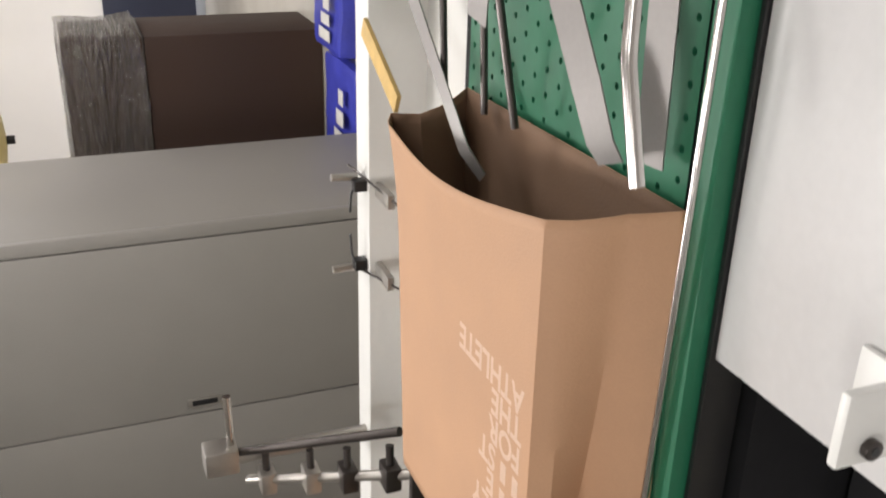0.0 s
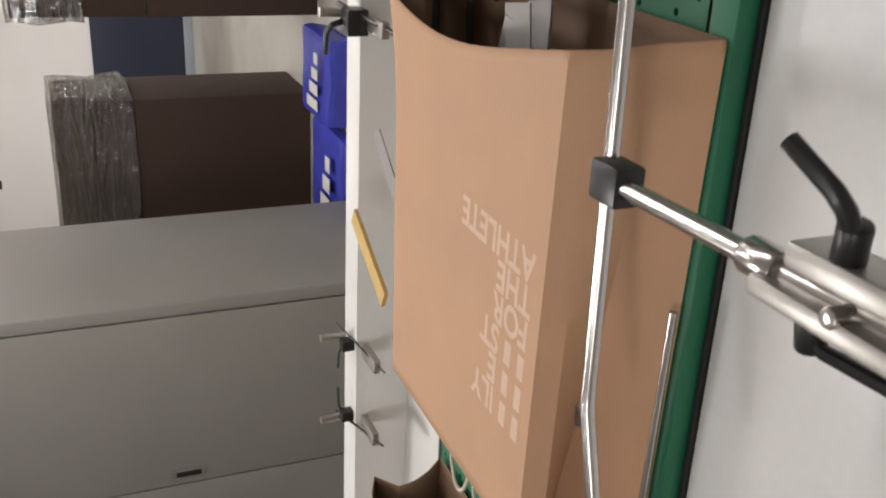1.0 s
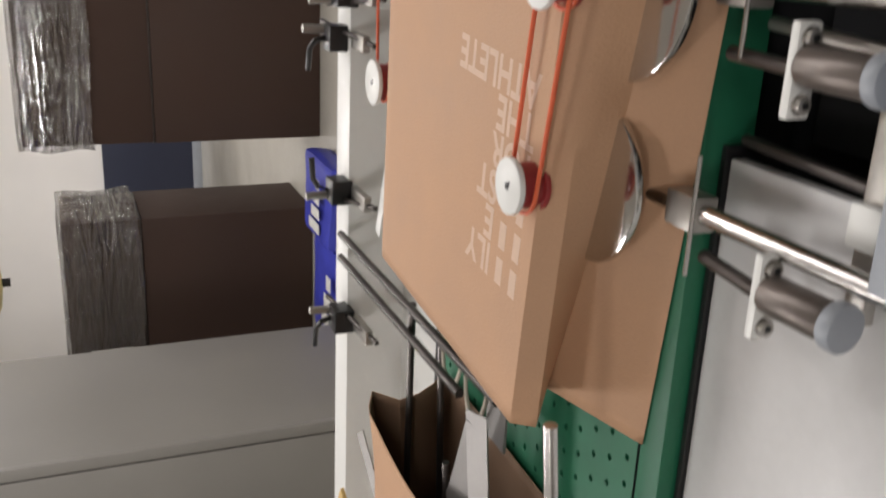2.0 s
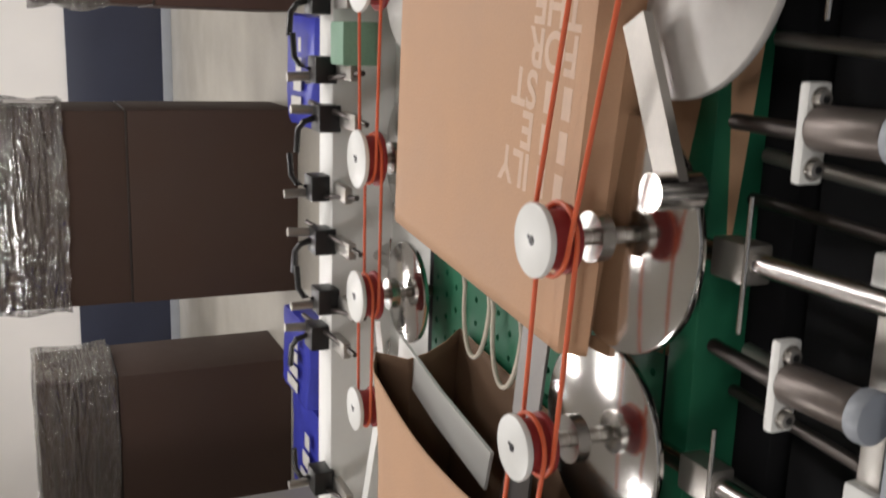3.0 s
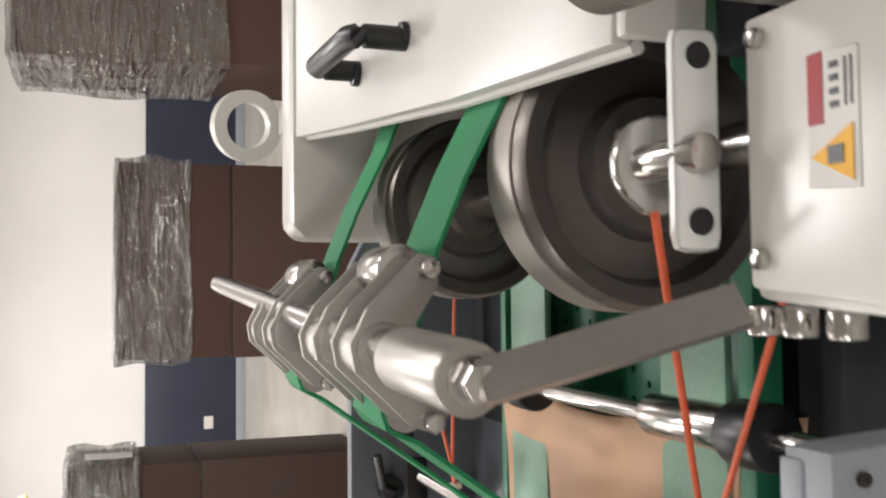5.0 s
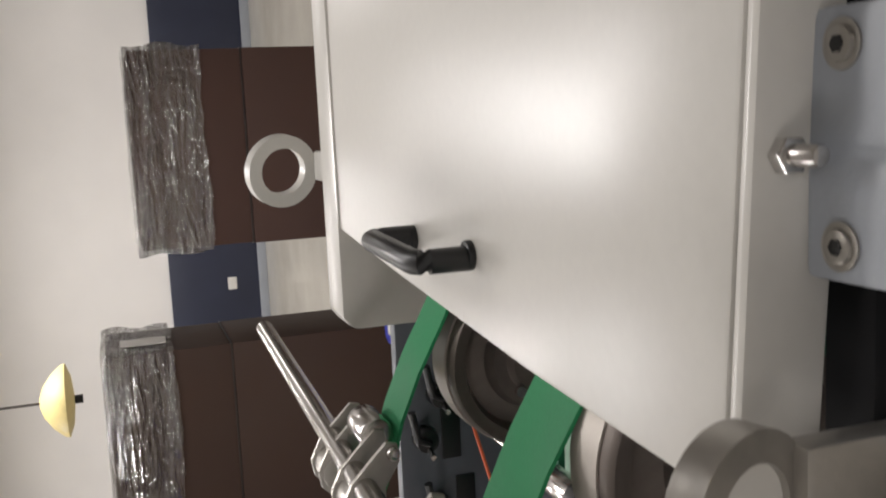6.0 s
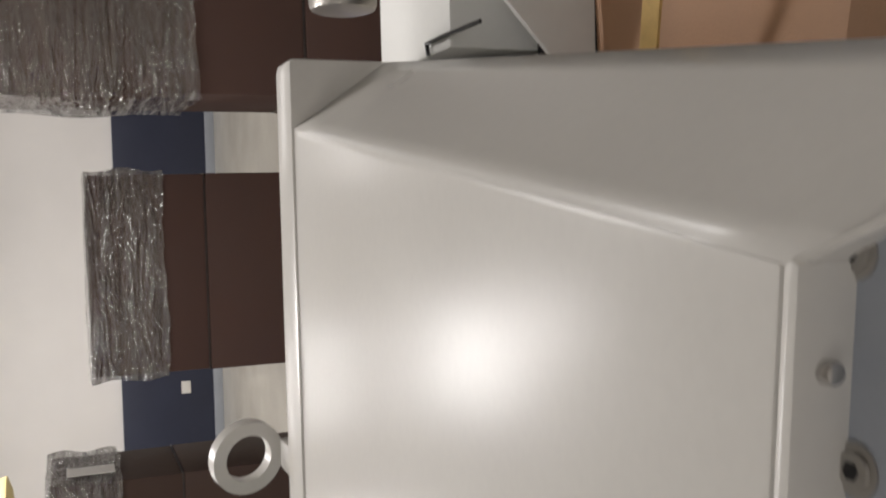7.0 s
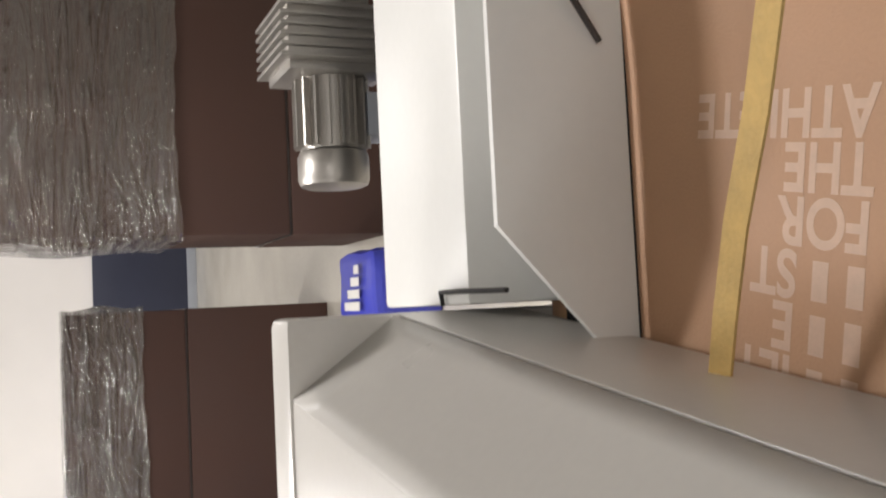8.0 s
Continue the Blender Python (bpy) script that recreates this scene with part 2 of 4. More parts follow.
for tx, tz in ((0.05, 0.405), (1.30, 0.42)):
    wt = thing("wall_tag", "small white paper tag on the navy wall", "tag", "paper tags on the wall", (tx, 11.055, tz))
    part("sheet", box(-0.07, 0.07, -0.004, 0.004, -0.05, 0.05, 0.001), LABEL, wt)


# ---- cartons behind the machine ----
def carton(x0, x1, y0, y1, top, film, seam, label, mat, tag=None, slip=False):
    c = thing("carton", label, "carton", "wrapped cartons on the floor", ((x0 + x1) / 2, (y0 + y1) / 2, 0))
    ox, oy = -(x0 + x1) / 2, -(y0 + y1) / 2
    w, d = (x1 - x0) / 2, (y1 - y0) / 2
    part("lower_box", box(-w, w, -d, d, 0.0, seam - 0.006, 0.012), mat, c)
    part("upper_box", box(-w + 0.004, w - 0.004, -d + 0.004, d - 0.004, seam + 0.002, top - 0.01, 0.012), mat, c)
    part("seam_tape", box(-w - 0.001, w + 0.001, -d + 0.002, d - 0.002, seam - 0.004, seam + 0.004, 0.001), IRON, c)
    # loose film over the top
    bm = bmesh.new()
    rng = random.Random(int(abs(x0) * 97) + 3)
    nx, nz = 42, 14
    ph = [rng.uniform(0, 6.28) for _ in range(6)]

    def wob(u, v):
        return 0.012 * math.sin(u * 19 + ph[0] + 2.5 * v) + 0.010 * math.sin(u * 41 + ph[1] - 3 * v) + 0.006 * math.sin(u * 83 + ph[2]) * (0.4 + v)
    loops = []
    for j in range(nz + 1):
        v = j / nz
        row = []
        z = top + 0.012 - v * (top - film) + 0.0
        for side in range(4):
            for i in range(nx):
                u = i / nx
                e = 0.012 + 0.022 * (0.5 + 0.5 * math.sin(v * 9 + ph[3] + side)) * (0.5 + abs(wob(u + side, v)) * 25)
                px = [-w - e, -w + 2 * w * u, w + e, w - 2 * w * u][side] if side % 2 == 0 else [0, -w - e + (2 * w + 2 * e) * u, 0, w + e - (2 * w + 2 * e) * u][side]
                py = [d + e - (2 * d + 2 * e) * u, 0, -d - e + (2 * d + 2 * e) * u, 0][side] if side % 2 == 0 else [0, -d - e, 0, d + e][side]
                zz = z + (0.010 * math.sin(u * 7 + ph[4]) + 0.004 * math.sin(u * 33 + ph[5])) * (1 if j == nz else 0.3)
                row.append(bm.verts.new((px, py, zz)))
        loops.append(row)
    n = len(loops[0])
    for j in range(nz):
        for k in range(n):
            bm.faces.new((loops[j][k], loops[j][(k + 1) % n], loops[j + 1][(k + 1) % n], loops[j + 1][k]))
    bm.faces.new(loops[0])
    bmesh.ops.recalc_face_normals(bm, faces=bm.faces)
    part("stretch_film", bm, FILM, c, "clear wrinkled stretch film")
    if slip:
        part("paper_slip", box(w + 0.034, w + 0.038, -d + 0.06, -d + 0.24, top - 0.36, top - 0.10, 0.001), LABEL, c, "white paper slip under the film")
    if tag:
        part("label", box(tag[0] + ox, tag[1] + ox, -d - 0.05, -d - 0.046, tag[2], tag[3], 0.0), LABEL, c, "blank white paper label")
    return c


carton(-2.3, -1.14, 5.93, 6.60, 1.58, 1.10, 0.02 + 1.085, "brown carton with stretch film over its top", CARTON, tag=(-2.14, -1.98, 1.20, 1.45))
carton(-0.62, 0.525, 5.74, 6.45, 1.74, 1.33, 1.01, "tall brown carton with grey stretch film round its top", CARTON, slip=True)
carton(1.11, 2.26, 5.76, 6.5, 1.475, 1.05, 0.83, "brown carton with shiny stretch film round its top", CARTONRED)
carton(2.57, 3.9, 4.55, 5.36, 1.95, 0.99, 0.50, "large red-brown carton wrapped in glinting stretch film", CARTONRED)


def blue_bundle(x0, x1, y0, y1, h):
    b = thing("blue_bag", "blue printed plastic sack lying on the floor", "sack", "blue sacks by the cartons", ((x0 + x1) / 2, (y0 + y1) / 2, 0))
    w, d = (x1 - x0) / 2, (y1 - y0) / 2
    bm = box(-w, w, -d, d, 0, h, 0.04)
    bmesh.ops.subdivide_edges(bm, edges=bm.edges, cuts=3, use_grid_fill=True)
    for v in bm.verts:
        if v.co.z > 0.02:
            v.co += Vector((0.02 * noise.noise(v.co * 6), 0.02 * noise.noise(v.co * 6 + Vector((3, 1, 2))), 0.025 * noise.noise(v.co * 5)))
    part("sack_body", bm, BLUE, b)
    for k in range(4):
        part("print_bar", box(-w * 0.7 + k * w * 0.35, -w * 0.7 + k * w * 0.35 + w * 0.25, -d * 0.5, d * 0.3 - 0.05 * k, h + 0.022, h + 0.026, 0.001), LABEL, b)
    return b


blue_bundle(-1.13, -0.63, 4.95, 5.5, 0.16)
blue_bundle(-1.9, -1.18, 4.9, 5.5, 0.10)
blue_bundle(0.48, 1.08, 4.95, 5.45, 0.14)
blue_bundle(2.16, 2.46, 3.95, 4.48, 0.31)


def cabinet():
    x1, y0, y1, top = -1.475, 3.7, 4.76, 2.05
    c = thing("electrical_cabinet", "warm grey enamelled steel cabinet with plain doors", "cabinet", at=(x1 - 1.2, (y0 + y1) / 2, 0))
    o = Vector((-(x1 - 1.2), -(y0 + y1) / 2, 0))

    def b(x0, xx, ya, yb, z0, z1, bev=0.004):
        return box(x0 + o.x, xx + o.x, ya + o.y, yb + o.y, z0, z1, bev)
    part("body", b(-3.9, x1, y0 + 0.02, y1, 0.0, top, 0.006), CABGREY, c)
    part("corner_post", b(-1.53, x1 + 0.001, y0, y0 + 0.03, 0.02, top - 0.01, 0.004), CABGREY, c)
    for xa, xb in ((-2.372, -1.538), (-3.2, -2.380), (-3.9, -3.208)):
        d = part("door", b(xa, xb, y0 - 0.002, y0 + 0.018, 0.05, top - 0.02, 0.004), CABGREY, c)
        h = part("handle", b(xa + 0.03, xa + 0.075, y0 - 0.008, y0 - 0.002, 1.09, 1.24, 0.002), CAST, d, "small recessed steel pull")
        part("pull", b(xa + 0.04, xa + 0.065, y0 - 0.010, y0 - 0.007, 1.11, 1.22, 0.001), BLACK, d)
    return c


cabinet()


def pendant(x, y, z):
    p = thing("pendant_lamp", "yellowed round pendant lamp shade hanging on a cord", "lamp", at=(x, y, z))
    bm = bmesh.new()
    prof = [(0.05, 0.16), (0.14, 0.13), (0.24, 0.06), (0.32, -0.03), (0.33, -0.07), (0.22, -0.11), (0.05, -0.13)]
    seg = 32
    loops = [[bm.verts.new((r * math.cos(k * math.tau / seg), r * math.sin(k * math.tau / seg), h)) for k in range(seg)] for r, h in prof]
    for a, b in zip(loops, loops[1:]):
        for k in range(seg):
            bm.faces.new((a[k], a[(k + 1) % seg], b[(k + 1) % seg], b[k]))
    bm.faces.new(loops[0])
    bm.faces.new(loops[-1])
    bmesh.ops.recalc_face_normals(bm, faces=bm.faces)
    part("shade", bm, SHADE, p)
    part("cord", rod((0, 0, 0.15), (0, 0, 3.4 - z), 0.012), IRON, p)
    part("finial", rod((0, 0, -0.13), (0, 0, -0.2), 0.04, 12), BLACK, p)
    return p


pendant(-0.54, 9.0, 2.22)
pendant(-2.6, 9.0, 2.25)


# ---- the bag machine ----
M = thing("bag_machine", "cream, grey and green paper bag making machine", "machine")


def perforated(x0, x1, y0, y1, z, pitch, r):
    """A sheet with real round holes in staggered rows."""
    bm = bmesh.new()
    rows, cols = int((y1 - y0) / pitch), int((x1 - x0) / pitch)
    for j in range(rows):
        for i in range(cols):
            cx, cy = x0 + (i + 0.5) * pitch, y0 + (j + 0.5) * pitch
            h = pitch / 2
            hx, hy = cx + (pitch * 0.22 if j % 2 else -pitch * 0.22), cy
            sq = [(cx + h, cy), (cx + h, cy + h), (cx, cy + h), (cx - h, cy + h), (cx - h, cy), (cx - h, cy - h), (cx, cy - h), (cx + h, cy - h)]
            outer = [bm.verts.new((a, b, z)) for a, b in sq]
            inner = [bm.verts.new((hx + r * math.cos(k * math.tau / 8), hy + r * math.sin(k * math.tau / 8), z)) for k in range(8)]
            low = [bm.verts.new((v.co.x, v.co.y, z - 0.006)) for v in inner]
            for k in range(8):
                k2 = (k + 1) % 8
                bm.faces.new((outer[k], outer[k2], inner[k2], inner[k]))
                bm.faces.new((inner[k], inner[k2], low[k2], low[k]))
    bmesh.ops.remove_doubles(bm, verts=bm.verts, dist=1e-5)
    return bm


def machine_body():
    # Near-black boxes stand in for the shade under and beside the bed.
    part("base", box(-1.3, 4.0, 0.655, 1.36, 0.0, 0.92, 0.01), INNER_SHADE, M)
    part("tray_shade", box(-1.3, 4.0, 0.40, 0.62, 0.30, 0.80, 0.01), INNER_SHADE, M)
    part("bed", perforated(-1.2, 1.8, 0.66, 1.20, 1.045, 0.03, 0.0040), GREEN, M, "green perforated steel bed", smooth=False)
    part("under_bed_shade", box(-1.2, 1.8, 0.66, 1.20, 1.015, 1.038, 0.001), INNER_SHADE, M)
    part("side_rail", box(-1.25, 1.36, 0.613, 0.648, 1.0, 1.052, 0.003), GREEN, M, "green painted side rail")
    part("rail_gap", box(-1.25, 0.52, 0.6045, 0.611, 0.99, 1.034, 0.001), BLACK, M)
    for y in (0.68, 0.99):
        part("bed_belt", box(1.225, 1.85, y - 0.045, y + 0.045, 1.108, 1.116, 0.003), PALEGREEN, M, "worn pale green flat belt")
    part("side_channel", box(1.155, 1.9, 0.606, 0.626, 1.085, 1.112, 0.003), GREEN, M)
    # Two more dark fillers, added where the open inside lies in shade.
    part("shade_filler", box(1.12, 1.64, 0.40, 0.604, 0.95, 1.075, 0.004), INNER_SHADE, M)
    part("side_gap_shade", box(0.52, 1.9, 0.392, 0.60, 0.93, 0.95, 0.002), INNER_SHADE, M)
    # outer deck and near frame
    part("deck", slab([(-0.417, 0.0), (0.51, 0.0), (0.51, 0.603), (-0.417, 0.603)], 1.015, 1.03), DECK, M, "white enamelled side deck")
    part("deck_skirt", box(-0.417, 0.51, -0.02, 0.0, 0.3, 1.03, 0.004), WHITE, M)
    cb = part("corner_block", box(-0.373, -0.312, 0.383, 0.393, 1.03, 1.098, 0.003), WHITE, M, "white corner bracket with a dark bolt")
    bolt((-0.358, 0.383, 1.072), (0, -1, 0), 0.008, cb, IRON)
    part("bracket_foot", box(-0.373, -0.312, 0.393, 0.438, 1.031, 1.037, 0.002), WHITE, cb)
    near = part("near_frame", plate([(0.48, 0.2), (2.06, 0.2), (2.06, 1.24), (1.62, 1.24), (1.62, 1.12), (1.45, 1.12), (1.416, 1.205), (1.412, 1.268), (1.160, 1.268),
                                     (1.150, 1.20), (1.150, 1.10), (0.48, 1.095)], 0.355, 0.385), GREY, M, "blue-grey painted side plate")
    part("foot_rail", box(0.45, 2.04, 0.315, 0.35, 0.2, 1.06, 0.004), GREY, M)
    for x, z in ((1.40, 1.252), (1.343, 1.222), (1.325, 1.18), (1.265, 1.25), (1.20, 1.222), (1.22, 1.175)):
        bolt((x, 0.355, z), (0, -1, 0), 0.0035, near, IRON, "screw")
    part("frame_lip", box(1.164, 1.407, 0.372, 0.387, 1.255, 1.270, 0.003), GREY, M)
    e = part("lug", box(1.418, 1.450, 0.345, 0.356, 1.166, 1.192, 0.004), GREY, M)
    bolt((1.436, 0.345, 1.178), (0, -1, 0), 0.008, e, CAST)
    e = part("lug", box(1.111, 1.147, 0.345, 0.356, 1.171, 1.199, 0.004), GREY, M)
    bolt((1.129, 0.345, 1.185), (0, -1, 0), 0.007, e, CAST)
    # far frame
    part("far_frame", plate([(-1.3, 0.4), (1.12, 0.4), (1.12, 1.118), (-1.3, 1.118)], 1.40, 1.47), WHITE, M, "white enamelled far side plate")
    part("far_ledge", box(-1.3, 1.12, 1.20, 1.40, 1.0, 1.02, 0.003), WHITE, M)
    part("far_plate", plate([(1.165, 0.6), (1.75, 0.6), (1.75, 1.10), (1.52, 1.22), (1.18, 1.22), (1.165, 1.205)], 1.375, 1.40, 0.004), DARKGREY, M, "dark grey adjuster plate")
    part("far_plate_face", box(1.12, 1.9, 1.21, 1.375, 0.98, 1.03, 0.003), DARKGREY, M)
    part("far_channel", box(1.13, 1.9, 1.06, 1.075, 1.046, 1.112, 0.003), GREEN, M)
    # transverse bars in the dark gap beside the bed
    for x in (0.60, 0.72, 0.88, 0.97):
        part("tie_bar", rod((x, 0.36, 0.99), (x + 0.02, 0.60, 1.01), 0.006), CAST, M)


machine_body()


def bearing_plate(x, z):
    """An upright bearing plate with two bolts, a thick bush behind it and a spacer."""
    b = part("bearing_plate", box(x - 0.033, x + 0.033, 0.484, 0.493, z - 0.010, z + 0.010, 0.003), WHITE, M, "pale steel bearing plate")
    part("spacer", rod((x, 0.493, z), (x, 0.575, z - 0.012), 0.006, 16), IRON, b)
    for dx in (-0.0225, 0.0225):
        bolt((x + dx, 0.484, z), (0, -1, 0), 0.0058, b, CAST)
        part("washer", ring((x + dx, 0.4836, z), (0, 1, 0), 0.0078, 0.0055, 0.0012, 20), CHROME, b)
    part("bush", rod((x + 0.004, 0.425, z - 0.003), (x + 0.004, 0.484, z), 0.015, 28, bevel=0.003), DRUM, b)
    part("bush_collar", rod((x + 0.004, 0.412, z - 0.004), (x + 0.004, 0.425, z - 0.003), 0.018, 28, bevel=0.003), GREY, b)
    return b


for bx in (0.437, 0.600, 0.757, 0.929, 1.10):
    bearing_plate(bx, 1.078)
part("carrier_bar", box(0.43, 1.16, 0.432, 0.452, 1.012, 1.040, 0.003), CAST, M, "long pale steel carrier bar")
for bx in (0.50, 0.68, 0.84, 1.01):
    part("frame_post", box(bx - 0.016, bx + 0.016, 0.428, 0.456, 0.6, 1.046, 0.003), WHITE, M, smooth=True)
    part("tie_pin", rod((bx + 0.02, 0.40, 1.03), (bx + 0.026, 0.60, 1.02), 0.005, 12), IRON, M)


PULLEYS = []


def pulley_head(x, y, z, r, disc_z, disc_r, out, disc_mat):
    """A grooved belt pulley on an upright spindle with a polished tucking disc under it, on an arm to the side."""
    p = part("pulley", rod((0, 0, 0.0), (0, 0, 0.006), r, 40, bevel=0.0015), WHITE, M, "white belt pulley face")
    p.location = (x, y, z)
    part("groove", rod((0, 0, -0.020), (0, 0, 0.0), r * 0.80, 32), RED, p, "red rubber grooved hub")
    part("flange", rod((0, 0, -0.025), (0, 0, -0.020), r * 0.95, 32, bevel=0.001), RED, p)
    part("key_hole", rod((0, 0, 0.006), (0, 0, 0.0066), r * 0.13, 12), BLACK, p)
    part("key_slot", box(-r * 0.05, r * 0.05, 0, r * 0.24, 0.006, 0.0065, 0), BLACK, p)
    PULLEYS.append((p, r))
    s = part("spindle", rod((x, y, disc_z - 0.05), (x, y, z - 0.02), 0.007, 16), CAST, M)
    part("collar", ring((x, y, (z + disc_z) / 2 - 0.012), (0, 0, 1), 0.021, 0.006, 0.012, 24), CHROME, s)
    part("tucking_disc", rod((x, y, disc_z - 0.004), (x, y, disc_z + 0.004), disc_r, 64, bevel=0.002), disc_mat, M, "polished steel tucking disc")
    sign = -1 if out < y else 1
    a = part("arm_block", box(x - 0.015, x + 0.015, y + sign * 0.082, y + sign * 0.122, disc_z - 0.043, disc_z - 0.02, 0.003), CAST, M)
    part("arm", rod((x, y, disc_z - 0.03), (x + 0.004, out, disc_z - 0.034), 0.0085, 16), CHROME, a)
    part("guard_pin", rod((x - 0.05, y + sign * 0.12, disc_z - 0.02), (x + 0.05, y + sign * 0.12, disc_z - 0.02), 0.002, 8), CHROME, a)


NEAR = [(0.47, 0.70, 0.029, 0.074), (0.65, 0.67, 0.032, 0.086), (0.83, 0.655, 0.034, 0.098), (1.05, 0.605, 0.038, 0.108)]
for i, (px, py, pr, dr) in enumerate(NEAR):
    pulley_head(px, py, 1.18, pr * 0.88, 1.099, dr, 0.22, STEEL if i < 3 else DISC)
FAR = [(0.48, 1.19, 0.030, 0.06), (0.64, 1.19, 0.035, 0.07), (0.825, 1.19, 0.038, 0.085), (1.06, 1.19, 0.05, 0.10)]
for i, (px, py, pr, dr) in enumerate(FAR):
    pulley_head(px, py, 1.145, pr, 1.075, dr, 1.44, STEEL if i < 3 else DISC)


def round_belt(a, b, ra, rb, za, zb, name="round_belt"):
    """A closed cord round two pulleys."""
    ax, ay = a
    bx, by = b
    ang = math.atan2(by - ay, bx - ax)
    pts = []
    for k in range(13):
        t = ang + math.pi / 2 + k * math.pi / 12
        pts.append((ax + ra * math.cos(t), ay + ra * math.sin(t), za))
    for k in range(13):
        t = ang - math.pi / 2 + k * math.pi / 12
        pts.append((bx + rb * math.cos(t), by + rb * math.sin(t), zb))
    return part(name, tube(pts, 0.0022, 8, closed=True), ORANGE, M, "orange round drive belt")


for row, z in ((NEAR, 1.17), (FAR, 1.135)):
    for k, (a, b) in enumerate(zip(row, row[1:])):
        dz = -0.008 * (k % 2)
        round_belt(a[:2], b[:2], a[2] * 0.85, b[2] * 0.85, z + dz, z + dz)
# twisted belts up to the driven shaft, each pair held together by a small clip
def twisted_pair(low, knot, high):
    for side, (a, b) in zip((-1, 1), zip(low, high)):
        k = Vector(knot)
        k1, k2 = k + Vector((0.012, side * 0.004, 0.002)), k + Vector((-0.07, side * -0.003, -0.012))
        part("round_belt", tube([a, Vector(a).lerp(k2, 0.5), k2, k, k1, k1.lerp(Vector(b), 0.5), b], 0.0021, 8), ORANGE, M, "orange round drive belt")
    part("belt_clip", rod(Vector(knot) - Vector((0.003, 0, 0)), Vector(knot) + Vector((0.003, 0, 0)), 0.008, 12, bevel=0.001), WHITE, M, "small pale belt clip")


twisted_pair(((1.05, 0.642, 1.172), (1.05, 0.565, 1.172)), (1.286, 0.556, 1.19), ((1.515, 0.372, 1.342), (1.482, 0.408, 1.245)))
twisted_pair(((1.06, 1.23, 1.137), (1.06, 1.15, 1.137)), (1.256, 1.08, 1.17), ((1.50, 1.02, 1.25), (1.60, 0.96, 1.21)))


def clamp(x, y, z, flip, big=1.0):
    """A clamp block with a black lever, a rod and a screw."""
    c = part("clamp_block", box(x - 0.02 * big, x + 0.02 * big, y - 0.028 * big, y + 0.016 * big, z - 0.012, z + 0.022, 0.003), BLACK, M, "black adjusting clamp")
    part("lever", tube([(x, y, z + 0.02), (x + flip * 0.006, y, z + 0.038 * big), (x + flip * 0.018, y + 0.005, z + 0.045 * big), (x + flip * 0.052, y + 0.01, z + 0.046 * big)], 0.0048 * big, 10), BLACK, c, "black plastic clamp lever")
    part("rod", rod((x, y - 0.12, z - 0.02), (x - flip * 0.02, y + 0.045, z + 0.015), 0.004 * big), IRON, c)
    part("screw", rod((x - flip * 0.01, y + 0.01, z + 0.01), (x - flip * 0.012, y + 0.01, z + 0.055), 0.007, 10), CAST, c)
    part("slide", box(x - 0.012, x + 0.012, y - 0.10, y - 0.03, z - 0.02, z - 0.008, 0.002), CAST, c)


for cx in (-0.66, -0.515):
    clamp(cx, 1.425, 1.118, 1 if cx < -0.6 else -1, 0.5)
for i, cx in enumerate((0.055, 0.27, 0.51, 0.58, 0.67, 0.75, 0.86, 0.93, 1.03)):
    clamp(cx, 1.40 + 0.02 * (i % 3), 1.125, 1 if i % 2 else -1)
for lx, lz in ((1.20, 1.165), (1.31, 1.185), (1.375, 1.16)):
    q = part("knob", rod((lx, 1.345, lz), (lx, 1.375, lz), 0.018, 16, bevel=0.003), BLACK, M)
    part("lever", tube([(lx, 1.34, lz), (lx + 0.01, 1.33, lz + 0.02), (lx + 0.055, 1.325, lz + 0.03)], 0.006, 10), BLACK, q)
    part("screw", rod((lx - 0.01, 1.345, lz), (lx - 0.012, 1.31, lz + 0.004), 0.004), CHROME, q)
    part("slot", box(lx - 0.04, lx + 0.04, 1.372, 1.3755, lz - 0.06, lz - 0.03, 0.001), BLACK, q)
part("slide_block", box(1.04, 1.12, 1.30, 1.36, 1.08, 1.15, 0.004), WHITE, M)
part("slide_block", box(0.94, 1.0, 1.30, 1.36, 1.08, 1.135, 0.004), PALEGREEN, M)
# Dark sheet in place of the shade in a slot.
part("slot_shade", box(1.30, 1.52, 1.22, 1.32, 1.03, 1.034, 0.0), INNER_SHADE, M)

# guide rods over the infeed
part("guide_rod", tube([(0.32, 0.55, 1.21), (0.23, 0.546, 1.203), (-0.10, 0.540, 1.2), (-0.108, 0.5395, 1.2), (-0.116, 0.538, 1.2), (-0.198, 0.520, 1.195)], 0.006, 12), CHROME, M, "bent steel guide rod")
part("guide_rod", tube([(-0.084, 0.619, 1.066), (-0.3, 0.626, 1.064), (-1.1, 0.652, 1.062)], 0.004, 12), CHROME, M)


